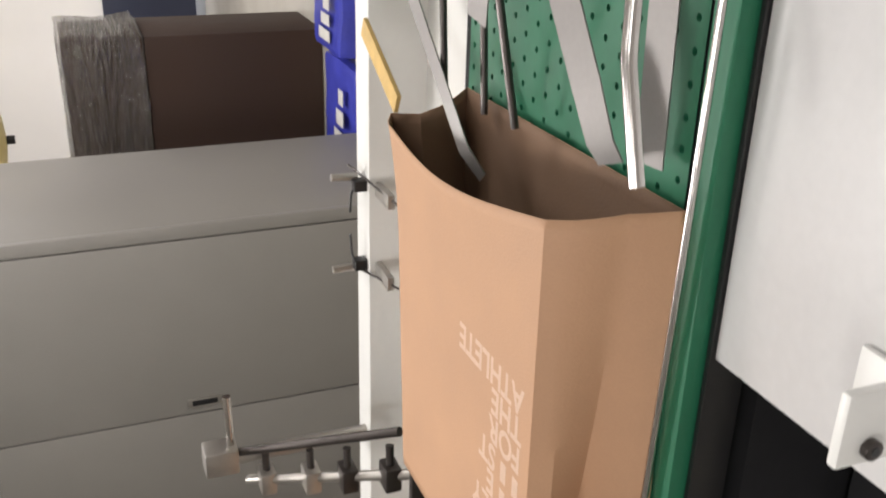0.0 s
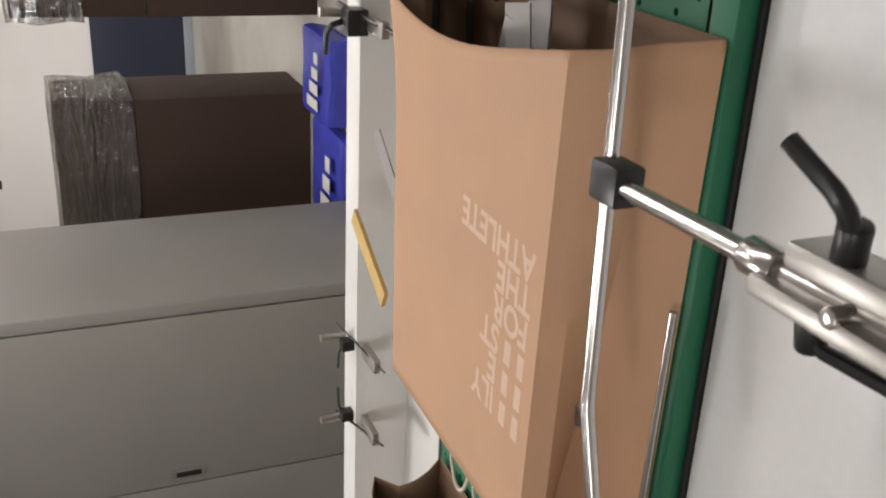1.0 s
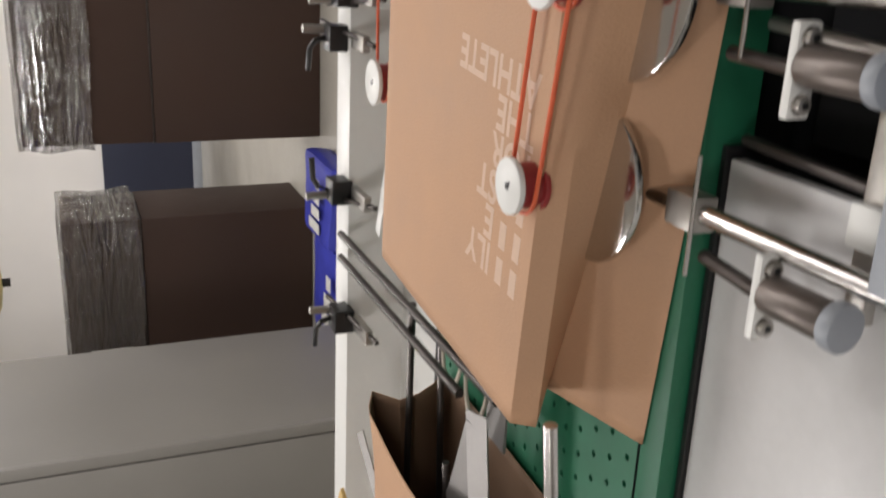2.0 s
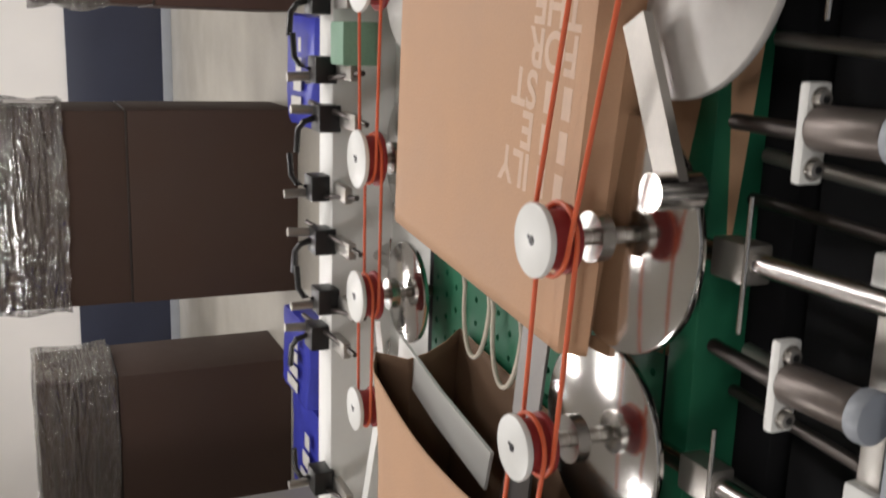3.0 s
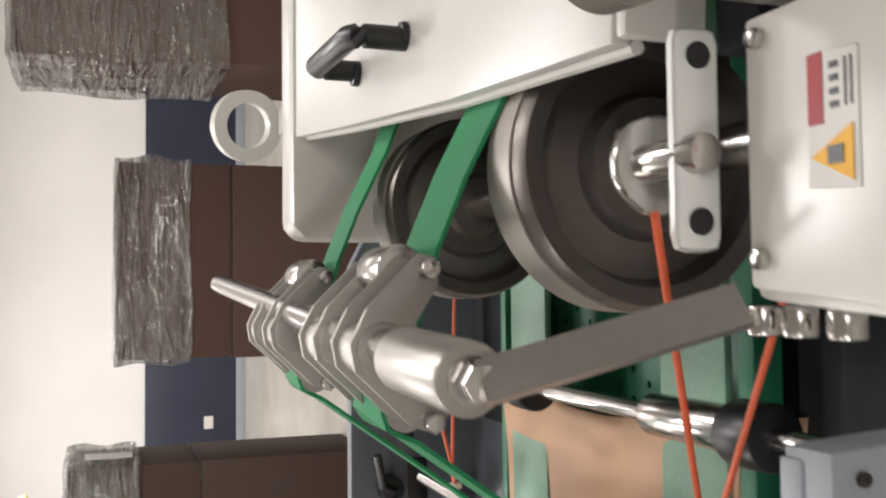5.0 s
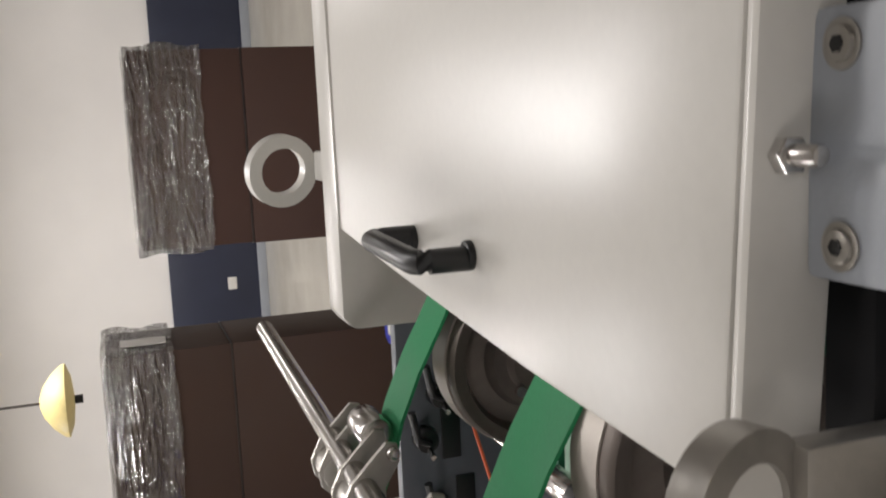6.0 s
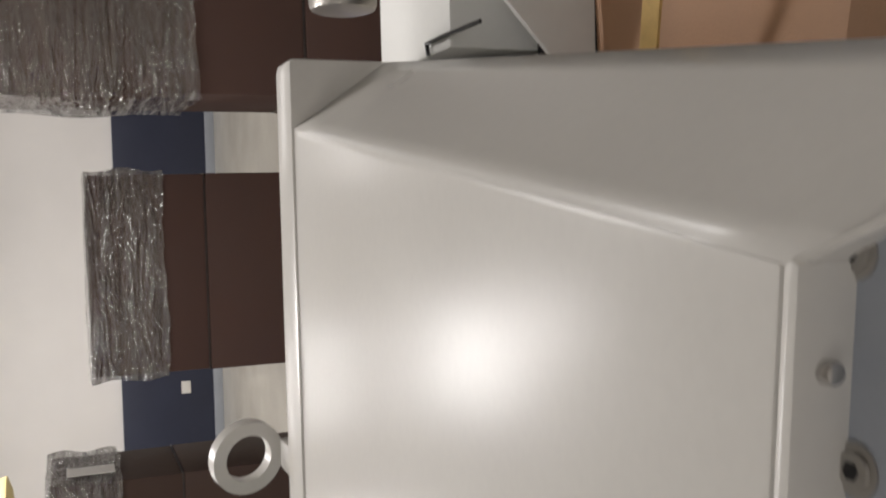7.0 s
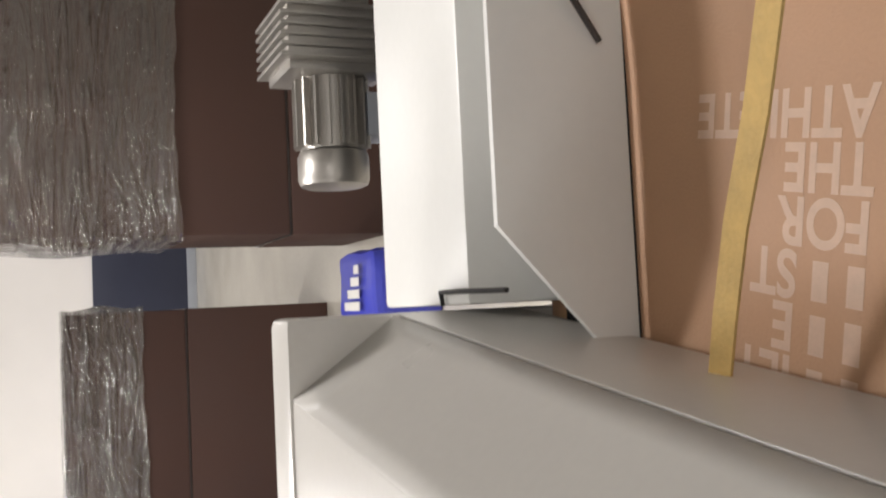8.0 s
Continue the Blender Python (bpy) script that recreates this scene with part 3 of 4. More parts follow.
def side_clamp():
    c = part("rod_clamp", box(0.065, 0.095, 0.515, 0.55, 1.19, 1.215, 0.003), BLACK, M, "black cross clamp on the guide rod")
    part("cross_rod", rod((0.08, 0.53, 1.205), (0.09, 0.12, 1.205), 0.0075, 14), CHROME, c)
    part("rod_tip", rod((0.084, 0.385, 1.205), (0.085, 0.355, 1.205), 0.012, 16, bevel=0.002), CHROME, c)
    b = part("clamp_body", box(0.070, 0.083, 0.25, 0.365, 1.185, 1.222, 0.003), CAST, M, "aluminium clamp body")
    part("clamp_jaw", box(0.098, 0.113, 0.25, 0.338, 1.192, 1.225, 0.003), CAST, b)
    part("clamp_web", box(0.083, 0.098, 0.25, 0.335, 1.19, 1.203, 0.002), CAST, b)
    part("clamp_screw", rod((0.085, 0.30, 1.205), (0.085, 0.30, 1.226), 0.006, 12, bevel=0.001), CHROME, b)
    part("lever_hub", rod((0.112, 0.305, 1.215), (0.135, 0.30, 1.22), 0.009, 14, bevel=0.002), BLACK, b)
    part("lever", tube([(0.128, 0.30, 1.22), (0.142, 0.30, 1.228), (0.150, 0.305, 1.232), (0.168, 0.335, 1.238)], 0.0055, 10), BLACK, b, "black plastic clamp lever")
    part("lever_hub", rod((0.07, 0.335, 1.20), (0.045, 0.335, 1.195), 0.009, 14, bevel=0.002), BLACK, b)
    part("lever", tube([(0.055, 0.335, 1.198), (0.048, 0.325, 1.195), (0.046, 0.26, 1.185)], 0.005, 10), BLACK, b, "black plastic clamp lever")
    part("stand_rod", rod((0.09, 0.262, 1.03), (0.09, 0.262, 1.19), 0.010), CHROME, b)


side_clamp()


def fingers():
    """Thin steel strips that spread the bag mouth."""
    for pts, w in (([(-0.25, 0.705, 1.10), (-0.23, 0.712, 1.11), (-0.18, 0.732, 1.118), (-0.10, 0.785, 1.122), (-0.03, 0.820, 1.124), (0.05, 0.836, 1.127), (0.16, 0.85, 1.13)], 0.038),
                   ([(-0.36, 0.99, 1.10), (-0.33, 1.018, 1.115), (-0.17, 1.166, 1.13), (-0.08, 1.25, 1.14)], 0.020),
                   ([(-0.17, 1.005, 1.11), (-0.114, 0.976, 1.12), (0.027, 0.898, 1.125), (0.14, 0.85, 1.13)], 0.034),
                   ([(-0.25, 0.690, 1.068), (-0.09, 0.686, 1.075), (0.06, 0.684, 1.08)], 0.034)):
        part("opening_finger", tube(pts, 0.01, flat=(w, 0.002, (0, 1, 0.25))), STRING, M, "bent steel mouth-opening strip")
    for pts in ([(-0.28, 0.93, 1.09), (-0.12, 0.93, 1.12), (0.05, 0.93, 1.13)], [(-0.30, 1.06, 1.07), (-0.1, 1.06, 1.08), (0.2, 1.06, 1.09)],
                [(-0.27, 1.10, 1.11), (-0.13, 1.09, 1.12), (0.2, 1.09, 1.12)]):
        part("finger_rod", tube(pts, 0.005, 10), IRON, M)
    part("cross_bar", rod((0.20, 0.80, 1.13), (0.20, 1.40, 1.13), 0.006), IRON, M)
    part("cross_bar", rod((0.16, 0.90, 1.13), (0.16, 1.40, 1.13), 0.006), IRON, M)
    part("yellow_stop", tube([(-0.31, 1.168, 1.15), (-0.232, 1.318, 1.15)], 0.008, flat=(0.03, 0.006, (1, 0, 0))), YELLOW, M, "yellow stop strip")
    part("white_guide", tube([(0.23, 1.30, 1.10), (0.50, 1.21, 1.10)], 0.008, flat=(0.02, 0.003, (0, 1, 0))), WHITE, M, "white steel guide strip")
    part("white_guide", tube([(0.589, 1.103, 1.118), (0.565, 0.972, 1.122), (0.540, 0.841, 1.118)], 0.01, flat=(0.046, 0.004, (0.7, 0.7, 0))), WHITE, M, "white steel guide plate")
    part("white_guide", tube([(0.605, 1.179, 1.12), (0.526, 1.153, 1.12)], 0.01, flat=(0.022, 0.003, (0, 1, 0))), WHITE, M, "white steel guide strip")
    part("folding_plate", tube([(0.11, 0.862, 1.098), (0.27, 0.857, 1.10), (0.42, 0.845, 1.10)], 0.01, flat=(0.05, 0.003, (0, 1, 0))), STRING, M)
    part("folding_plate", tube([(0.42, 0.845, 1.10), (0.54, 0.81, 1.10), (0.66, 0.795, 1.10), (0.74, 0.783, 1.10), (0.83, 0.757, 1.10), (0.965, 0.732, 1.10), (1.06, 0.72, 1.098)], 0.01, flat=(0.05, 0.003, (0, 1, 0))), STRING, M)
    part("swing_link", tube([(1.0, 0.63, 1.12), (0.88, 0.57, 1.12)], 0.01, flat=(0.027, 0.008, (0.45, -0.9, 0))), CAST, M)
    part("link_pin", rod((0.88, 0.57, 1.10), (0.88, 0.57, 1.14), 0.014, 16), CHROME, M)
    # adjuster cage at the infeed end
    cage = part("adjuster_block", box(-1.15, -1.10, 1.375, 1.425, 1.36, 1.42, 0.005), CAST, M, "grey steel adjuster block with crossing rods")
    part("adjuster_post", rod((-1.13, 1.40, 1.0), (-1.13, 1.40, 1.38), 0.014), CAST, cage)
    part("crank_rod", rod((-1.12, 1.40, 1.37), (-1.0, 1.40, 1.372), 0.007), CHROME, cage)
    part("long_bar", rod((-1.12, 1.40, 1.365), (-0.964, 1.15, 1.138), 0.008), IRON, cage)
    part("long_bar", rod((-1.17, 1.38, 1.345), (-1.03, 1.12, 1.12), 0.009), CAST, cage)
    for t in (0.12, 0.4, 0.62, 0.86):
        p = Vector((-1.17, 1.38, 1.345)).lerp(Vector((-1.03, 1.12, 1.12)), t)
        k = part("slide_clamp", box(p.x - 0.022, p.x + 0.022, p.y - 0.02, p.y + 0.02, p.z - 0.014, p.z + 0.014, 0.004), IRON if t > 0.5 else CAST, cage)
        part("clamp_stud", rod(p + Vector((0.02, 0, 0)), p + Vector((0.055, 0.004, 0.0)), 0.007, 12), IRON, k)
    part("end_bracket", box(-1.06, -0.965, 1.085, 1.10, 1.05, 1.14, 0.003), IRON, cage)
    cage.location = (0.115, 0.03, 0)
    part("infeed_blade", tube([(-0.86, 1.08, 1.12), (-0.74, 1.01, 1.10)], 0.01, flat=(0.06, 0.004, (0, 0, 1))), STRING, M)


fingers()


def rollers():
    for x, y0, y1 in ((1.39, 0.42, 1.20), (1.245, 0.42, 1.20)):
        s = part("cross_shaft", rod((x, y0, 1.17), (x, y1, 1.17), 0.0075, 16), CHROME, M, "bright cross shaft")
        for y, w, r in ((0.60, 0.10, 0.016), (0.92, 0.07, 0.016)):
            part("roller", rod((x, y - w / 2, 1.17), (x, y + w / 2, 1.17), r, 24, bevel=0.002), CHROME, s)
        for y in (0.53, 0.87):
            part("rubber_ring", rod((x, y - 0.02, 1.17), (x, y + 0.02, 1.17), 0.022, 24, bevel=0.004), BLACK, s)
    # tensioner shaft with swinging roller brackets
    shift = Vector((0.014, -0.048, 0.038))
    t = part("tension_shaft", rod((1.43, 0.46, 1.372), (1.484, 1.44, 1.367), 0.0115, 18), CHROME, M, "bright tensioner shaft")
    part("shaft_sleeve", rod((1.4305, 0.462, 1.372), (1.434, 0.56, 1.372), 0.0175, 22, bevel=0.003), CAST, t)
    part("shaft_screw", rod((1.43, 0.448, 1.372), (1.43, 0.462, 1.372), 0.009, 6, bevel=0.001), CHROME, t)
    t.location = shift
    for y0, y1 in ((0.60, 0.645), (0.70, 0.745), (0.87, 0.91), (0.965, 1.0)):
        for y in (y0, y1):
            br = part("roller_bracket", plate([(1.386, 1.340), (1.397, 1.333), (1.425, 1.352), (1.452, 1.352), (1.474, 1.338), (1.490, 1.340), (1.492, 1.350), (1.460, 1.382), (1.440, 1.392), (1.424, 1.389), (1.392, 1.356)], y - 0.0025, y + 0.0025, 0.001), CAST, M, "cast aluminium roller bracket")
            br.location = shift
        part("cap_screw", rod((1.394, y0 - 0.010, 1.343), (1.394, y0 - 0.002, 1.343), 0.006, 12, bevel=0.001), CHROME, br)
        part("cap_screw", rod((1.483, y0 - 0.010, 1.345), (1.483, y0 - 0.002, 1.345), 0.006, 12, bevel=0.001), CHROME, br)
        part("hub", rod((1.436, y0 - 0.004, 1.372), (1.436, y1 + 0.004, 1.372), 0.0165, 20, bevel=0.002), CAST, br)
    for y in (0.672, 0.938):
        part("belt_roller", rod((1.394, y - 0.026, 1.344), (1.394, y + 0.026, 1.344), 0.013, 22), CAST, M).location = shift
        part("belt_roller", rod((1.484, y - 0.026, 1.346), (1.484, y + 0.026, 1.346), 0.016, 22, bevel=0.002), CHROME, M).location = shift
    part("swing_arm", tube([(1.444, 0.402, 1.410), (1.476, 0.366, 1.303)], 0.01, flat=(0.02, 0.006, (1, 0.7, 0.3))), CAST, M, "flat grey steel swing arm")
    # flat belts rise from the bed, wrap the lower roller, pass under the upper one and run to the drum
    for y, w in ((0.632, 0.068), (0.893, 0.058)):
        pts = [(1.20, y + 0.04, 1.115), (1.30, y + 0.02, 1.25), (1.390, y + 0.004, 1.376), (1.395, y + 0.003, 1.388), (1.402, y + 0.002, 1.395), (1.412, y, 1.396), (1.454, y - 0.004, 1.378), (1.490, y - 0.008, 1.367), (1.502, y - 0.01, 1.365), (1.514, y - 0.012, 1.362), (1.56, y - 0.02, 1.345), (1.61, y - 0.03, 1.322), (1.66, y - 0.03, 1.303)]
        part("flat_belt", tube(pts, 0.01, flat=(w, 0.003, (0, 1, 0))), BELTGREEN, M, "green flat conveyor belt")


rollers()

WHEELS = []


def drum_wheel(y, r):
    """A turned drum wheel with stepped rings and a pale rim."""
    bm = bmesh.new()
    prof = [(0.012, -0.030), (0.026, -0.030), (0.030, -0.022), (0.042, -0.022), (0.047, -0.010), (r * 0.78, -0.006), (r * 0.84, -0.02), (r * 0.97, -0.022), (r, -0.016), (r, 0.03), (r * 0.8, 0.034), (0.012, 0.034)]
    seg = 64
    loops = [[bm.verts.new((rr * math.cos(k * math.tau / seg), h, rr * math.sin(k * math.tau / seg))) for k in range(seg)] for rr, h in prof]
    for a, b in zip(loops, loops[1:]):
        for k in range(seg):
            bm.faces.new((a[k], a[(k + 1) % seg], b[(k + 1) % seg], b[k]))
    bm.faces.new(loops[0])
    bm.faces.new(loops[-1])
    bmesh.ops.recalc_face_normals(bm, faces=bm.faces)
    w = part("drum_wheel", bm, DRUM, M, "dark iron drum wheel with turned rings")
    w.location = (1.56, y, 1.242)
    part("rim_band", ring((0, 0.01, 0), (0, 1, 0), r + 0.0015, r - 0.004, 0.034, 64), RIM, w)
    part("set_screw", rod((0.03, -0.031, 0.012), (0.03, -0.026, 0.012), 0.005, 10), CHROME, w)
    WHEELS.append(w)


drum_wheel(0.55, 0.090)
drum_wheel(0.845, 0.082)
part("drum_shaft", rod((1.56, 0.36, 1.242), (1.56, 1.15, 1.242), 0.012, 20), CHROME, M)


def drive_end():
    b = part("drive_box", slab([(1.478, 0.362), (1.60, 0.362), (1.60, 0.205), (1.464, 0.205)], 1.14, 1.30, 0.006), CREAM, M, "cream painted drive cover with warning signs")
    f = part("cover_plate", slab([(1.483, 0.357), (1.597, 0.357), (1.597, 0.21), (1.469, 0.21)], 1.2985, 1.306, 0.003), CREAM, b)
    for x, y in ((1.495, 0.348), (1.587, 0.348), (1.487, 0.25)):
        part("dome_screw", rod((x, y, 1.304), (x, y, 1.311), 0.0045, 14, bevel=0.002), CHROME, f)
    part("sign_sheet", slab([(1.5210, 0.3190), (1.5730, 0.3190), (1.5710, 0.2930), (1.5190, 0.2930)], 1.3062, 1.3066, 0), LABEL, f, "white warning label with unreadable small print")
    part("red_sign", slab([(1.5450, 0.3185), (1.5725, 0.3185), (1.5725, 0.3105), (1.5450, 0.3105)], 1.3067, 1.307, 0), SIGNR, f)
    for k in range(4):
        part("print_bar", box(1.5500 + 0.005 * k, 1.5525 + 0.005 * k, 0.3025, 0.3070, 1.3067, 1.307, 0), BLACK, f)
    for k in range(2):
        part("print_bar", box(1.5500, 1.5680, 0.2955 + 0.003 * k, 0.2965 + 0.003 * k, 1.3067, 1.307, 0), IRON, f)
    bm = bmesh.new()
    lo = [bm.verts.new(p) for p in ((1.5220, 0.2955, 1.3068), (1.5430, 0.2955, 1.3068), (1.5325, 0.3170, 1.3068))]
    hi = [bm.verts.new(v.co + Vector((0, 0, 0.0005))) for v in lo]
    bm.faces.new(hi)
    for k in range(3):
        bm.faces.new((lo[k], lo[(k + 1) % 3], hi[(k + 1) % 3], hi[k]))
    part("warning_triangle", bm, SIGNY, f, "yellow warning triangle")
    part("triangle_mark", box(1.5290, 1.5360, 0.3000, 0.3080, 1.3074, 1.3077, 0), BLACK, f)
    br = part("bearing_ring", ring((1.626, 0.345, 1.378), (0, 1, 0.3), 0.034, 0.021, 0.016, 40), CAST, M, "grey cast bearing ring beside the hood")
    part("bearing_cap", rod((1.626, 0.341, 1.3765), (1.626, 0.350, 1.379), 0.021, 30), CREAM, br)
    part("ring_foot", box(1.602, 1.65, 0.336, 0.352, 1.29, 1.354, 0.004), CAST, br)
    bp = part("bearing_strap", box(1.499, 1.597, 0.369, 0.379, 1.309, 1.332, 0.007), WHITE, M, "bright bearing strap with two slots")
    for x in (1.512, 1.584):
        part("slot", rod((x, 0.369, 1.321), (x, 0.3682, 1.321), 0.006, 20), BLACK, bp)
    part("shaft_nut", rod((1.541, 0.362, 1.322), (1.541, 0.42, 1.328), 0.009, 14, bevel=0.002), CHROME, bp)
    part("drive_pulley", rod((1.541, 0.402, 1.318), (1.541, 0.412, 1.318), 0.024, 32, bevel=0.003), CHROME, M)
    part("base_flange", box(1.478, 1.64, 0.335, 0.362, 1.26, 1.285, 0.004), GREY, M)
    for y in (0.375, 0.352, 0.325):
        part("flange_bolt", rod((1.476, y, 1.285), (1.462, y, 1.285), 0.008, 14, bevel=0.002), CHROME, M)


drive_end()


def tilted(bm):
    """Raises a sheet gently towards the far side."""
    for v in bm.verts:
        v.co.z += 0.022 * (v.co.y - 0.40)
    return bm


def hood():
    # level top with a slanting mouth, rounded far rim, near side wall
    h = part("hood", tilted(slab([(1.664, 1.115), (1.666, 1.14), (2.135, 1.14), (2.135, 1.098), (2.028, 0.378), (1.598, 0.412), (1.612, 0.62), (1.640, 0.90)], 1.327, 1.338, 0.003)), CREAM, M, "cream painted hood over the drum")
    part("far_wall", plate([(1.545, 1.08), (2.21, 1.0), (2.21, 1.358), (1.56, 1.358), (1.545, 1.343)], 1.095, 1.165, 0.010), CREAM, h)
    part("near_wall", slab([(1.60, 0.402), (2.029, 0.369), (2.029, 0.378), (1.60, 0.412)], 1.292, 1.337, 0.004), CREAM, h)
    bm = bmesh.new()
    a0, a1, b0, b1 = Vector((2.027, 0.374, 1.336)), Vector((2.135, 1.097, 1.354)), Vector((2.10, 0.262, 1.25)), Vector((2.21, 1.11, 1.25))
    rows = [[bm.verts.new(a0.lerp(a1, i / 12).lerp(b0.lerp(b1, i / 12), j / 6)) for j in range(7)] for i in range(13)]
    for i in range(12):
        for j in range(6):
            bm.faces.new((rows[i][j], rows[i][j + 1], rows[i + 1][j + 1], rows[i + 1][j]))
    bmesh.ops.recalc_face_normals(bm, faces=bm.faces)
    fold = part("end_face", bm, CREAM, h)
    fold.modifiers.new("thickness", "SOLIDIFY").thickness = 0.004
    bm = bmesh.new()
    tri = [bm.verts.new(p) for p in ((2.135, 1.097, 1.354), (2.21, 1.11, 1.25), (2.21, 1.105, 1.352))]
    bm.faces.new(tri)
    corner = part("corner_fold", bm, CREAM, h, smooth=False)
    corner.modifiers.new("thickness", "SOLIDIFY").thickness = 0.003
    part("end_wall", slab([(2.10, 0.262), (2.21, 1.11), (2.20, 1.11), (2.09, 0.262)], 1.108, 1.243, 0.002), CREAM, h)
    part("near_end", slab([(2.0, 0.244), (2.11, 0.244), (2.11, 0.262), (2.0, 0.262)], 1.0, 1.25, 0.003), CREAM, h)
    bm = bmesh.new()
    bm.faces.new([bm.verts.new(p) for p in ((2.027, 0.372, 1.335), (2.027, 0.372, 1.293), (2.10, 0.262, 1.25))])
    near_fold = part("corner_fold", bm, CREAM, h, smooth=False)
    near_fold.modifiers.new("thickness", "SOLIDIFY").thickness = 0.003
    part("mouth_lip", tilted(tube([(1.664, 1.11, 1.324), (1.640, 0.90, 1.324), (1.612, 0.62, 1.324), (1.598, 0.412, 1.324)], 0.004, 8)), CREAM, h)
    g = part("handle", tube([(1.68, 0.838, 1.342), (1.68, 0.838, 1.377), (1.68, 0.836, 1.383), (1.68, 0.830, 1.387), (1.676, 0.716, 1.387), (1.676, 0.710, 1.383), (1.676, 0.708, 1.377), (1.676, 0.708, 1.340)], 0.0095, 14), BLACK, h, "black plastic bow handle")
    for y, z in ((0.838, 1.350), (0.708, 1.346)):
        part("handle_foot", rod((1.678, y, z - 0.004), (1.678, y, z + 0.004), 0.0115, 16, bevel=0.002), BLACK, g)
    r = part("lifting_ring", ring((1.72, 1.368, 1.370), (0.15, 1, 0.25), 0.050, 0.032, 0.018, 36), CREAM, M, "pale cast ring on a bracket")
    part("ring_stem", box(1.705, 1.745, 1.17, 1.35, 1.288, 1.328, 0.004), CREAM, r)
    # hinge blocks under the near edge
    for x in (1.759, 1.990):
        k = part("hinge_block", box(x - 0.057, x + 0.057, 0.318, 0.392, 1.235, 1.309, 0.005), GREY, M, "grey hinge block with socket bolts")
        for dx in (-0.041, 0.041):
            part("counterbore", ring((x + dx, 0.370, 1.3092), (0, 0, 1), 0.0105, 0.0075, 0.002, 24), CAST, k)
            bolt((x + dx, 0.370, 1.3055), (0, 0, 1), 0.0075, k, CAST)
        part("hinge_pin", rod((x - 0.003, 0.412, 1.322), (x - 0.003, 0.366, 1.322), 0.0048, 16, bevel=0.002), CHROME, k)
        part("lock_nut", rod((x - 0.003, 0.390, 1.322), (x - 0.003, 0.382, 1.322), 0.0085, 6, bevel=0.001), CHROME, k)
    g = part("rail_lug", box(1.850, 1.896, 0.318, 0.392, 1.25, 1.297, 0.004), GREY, M, "small grey lug with a hexagon bolt")
    part("lug_bolt", rod((1.873, 0.354, 1.297), (1.873, 0.354, 1.308), 0.0085, 6, bevel=0.0015), CHROME, g)
    part("washer", ring((1.873, 0.354, 1.2982), (0, 0, 1), 0.0125, 0.007, 0.002, 24), CAST, g)
    # Dark filler for the shaded gap under the hood's near edge.
    part("hood_gap_shade", box(1.60, 2.03, 0.392, 0.425, 0.5, 1.27, 0.004), INNER_SHADE, M)
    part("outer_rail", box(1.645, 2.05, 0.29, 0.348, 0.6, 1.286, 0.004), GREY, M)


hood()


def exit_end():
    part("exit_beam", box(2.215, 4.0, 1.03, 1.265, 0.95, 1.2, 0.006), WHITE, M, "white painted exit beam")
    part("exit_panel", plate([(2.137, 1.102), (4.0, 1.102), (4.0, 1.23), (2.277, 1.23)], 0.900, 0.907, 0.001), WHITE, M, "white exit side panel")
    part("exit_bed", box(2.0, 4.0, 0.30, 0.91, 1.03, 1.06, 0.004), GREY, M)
    # Dark filler for the shaded gap between beam and panel.
    part("exit_gap_shade", box(2.17, 4.0, 0.912, 1.025, 0.95, 1.10, 0.002), INNER_SHADE, M)
    part("bracket", tube([(2.215, 1.085, 1.203), (2.228, 1.085, 1.205), (2.228, 1.04, 1.205), (2.226, 0.94, 1.205)], 0.0025, 8), BLACK, M, "thin black wire bracket")
    part("exit_strap", tube([(2.09, 0.765, 1.13), (2.15, 0.742, 1.15), (2.20, 0.716, 1.162), (2.257, 0.688, 1.172), (2.32, 0.652, 1.182), (2.38, 0.625, 1.19), (2.45, 0.607, 1.197), (2.6, 0.59, 1.2), (3.0, 0.56, 1.2)], 0.01, flat=(0.017, 0.003, (0, 1, 0.2))), YELLOW, M, "yellow woven hold-down strap")
    for x, y in ((2.43, 0.905), (2.46, 0.92)):
        part("panel_wire", tube([(x, y - 0.012, 1.13), (x + 0.04, y - 0.016, 1.16), (x + 0.08, y - 0.012, 1.17)], 0.003), IRON, M)


exit_end()


def gear_motor():
    x, y, z = 2.46, 2.06, 1.02
    g = thing("gear_motor", "grey geared electric motor with cooling fins", "motor", at=(x, y, z))
    part("fan_cowl", rod((0.0, 0, 0), (0.075, 0, 0), 0.072, 32, bevel=0.015), CAST, g)
    m = part("motor_body", rod((0.075, 0, 0), (0.22, 0, 0), 0.062, 32), CAST, g)
    for k in range(18):
        a = k * math.tau / 18
        part("fin", tube([(0.08, 0.068 * math.cos(a), 0.068 * math.sin(a)), (0.215, 0.068 * math.cos(a), 0.068 * math.sin(a))], 0.01, flat=(0.02, 0.005, (0, math.cos(a), math.sin(a)))), CAST, m)
    h = part("gear_housing", box(0.235, 0.35, -0.10, 0.10, -0.12, 0.11, 0.01), CAST, g)
    for k in range(6):
        part("rib", box(0.238 + k * 0.02, 0.246 + k * 0.02, -0.112, 0.112, -0.13, 0.125, 0.003), CAST, h)
    part("flange", box(0.218, 0.237, -0.09, 0.09, -0.09, 0.105, 0.004), CAST, g)
    part("gear_head", rod((0.35, 0, 0), (0.52, 0, 0), 0.085, 28, bevel=0.008), CAST, g)
    part("terminal_box", box(0.10, 0.19, -0.05, 0.05, -0.13, -0.06, 0.008), GREY, g)
    part("stand", box(0.05, 0.5, -0.07, 0.07, -z, -0.125, 0.006), GREY, g)


gear_motor()


# ---- paper bags ----
BAG_L, BAG_Y0, BAG_Y1 = 0.535, 0.712, 1.155


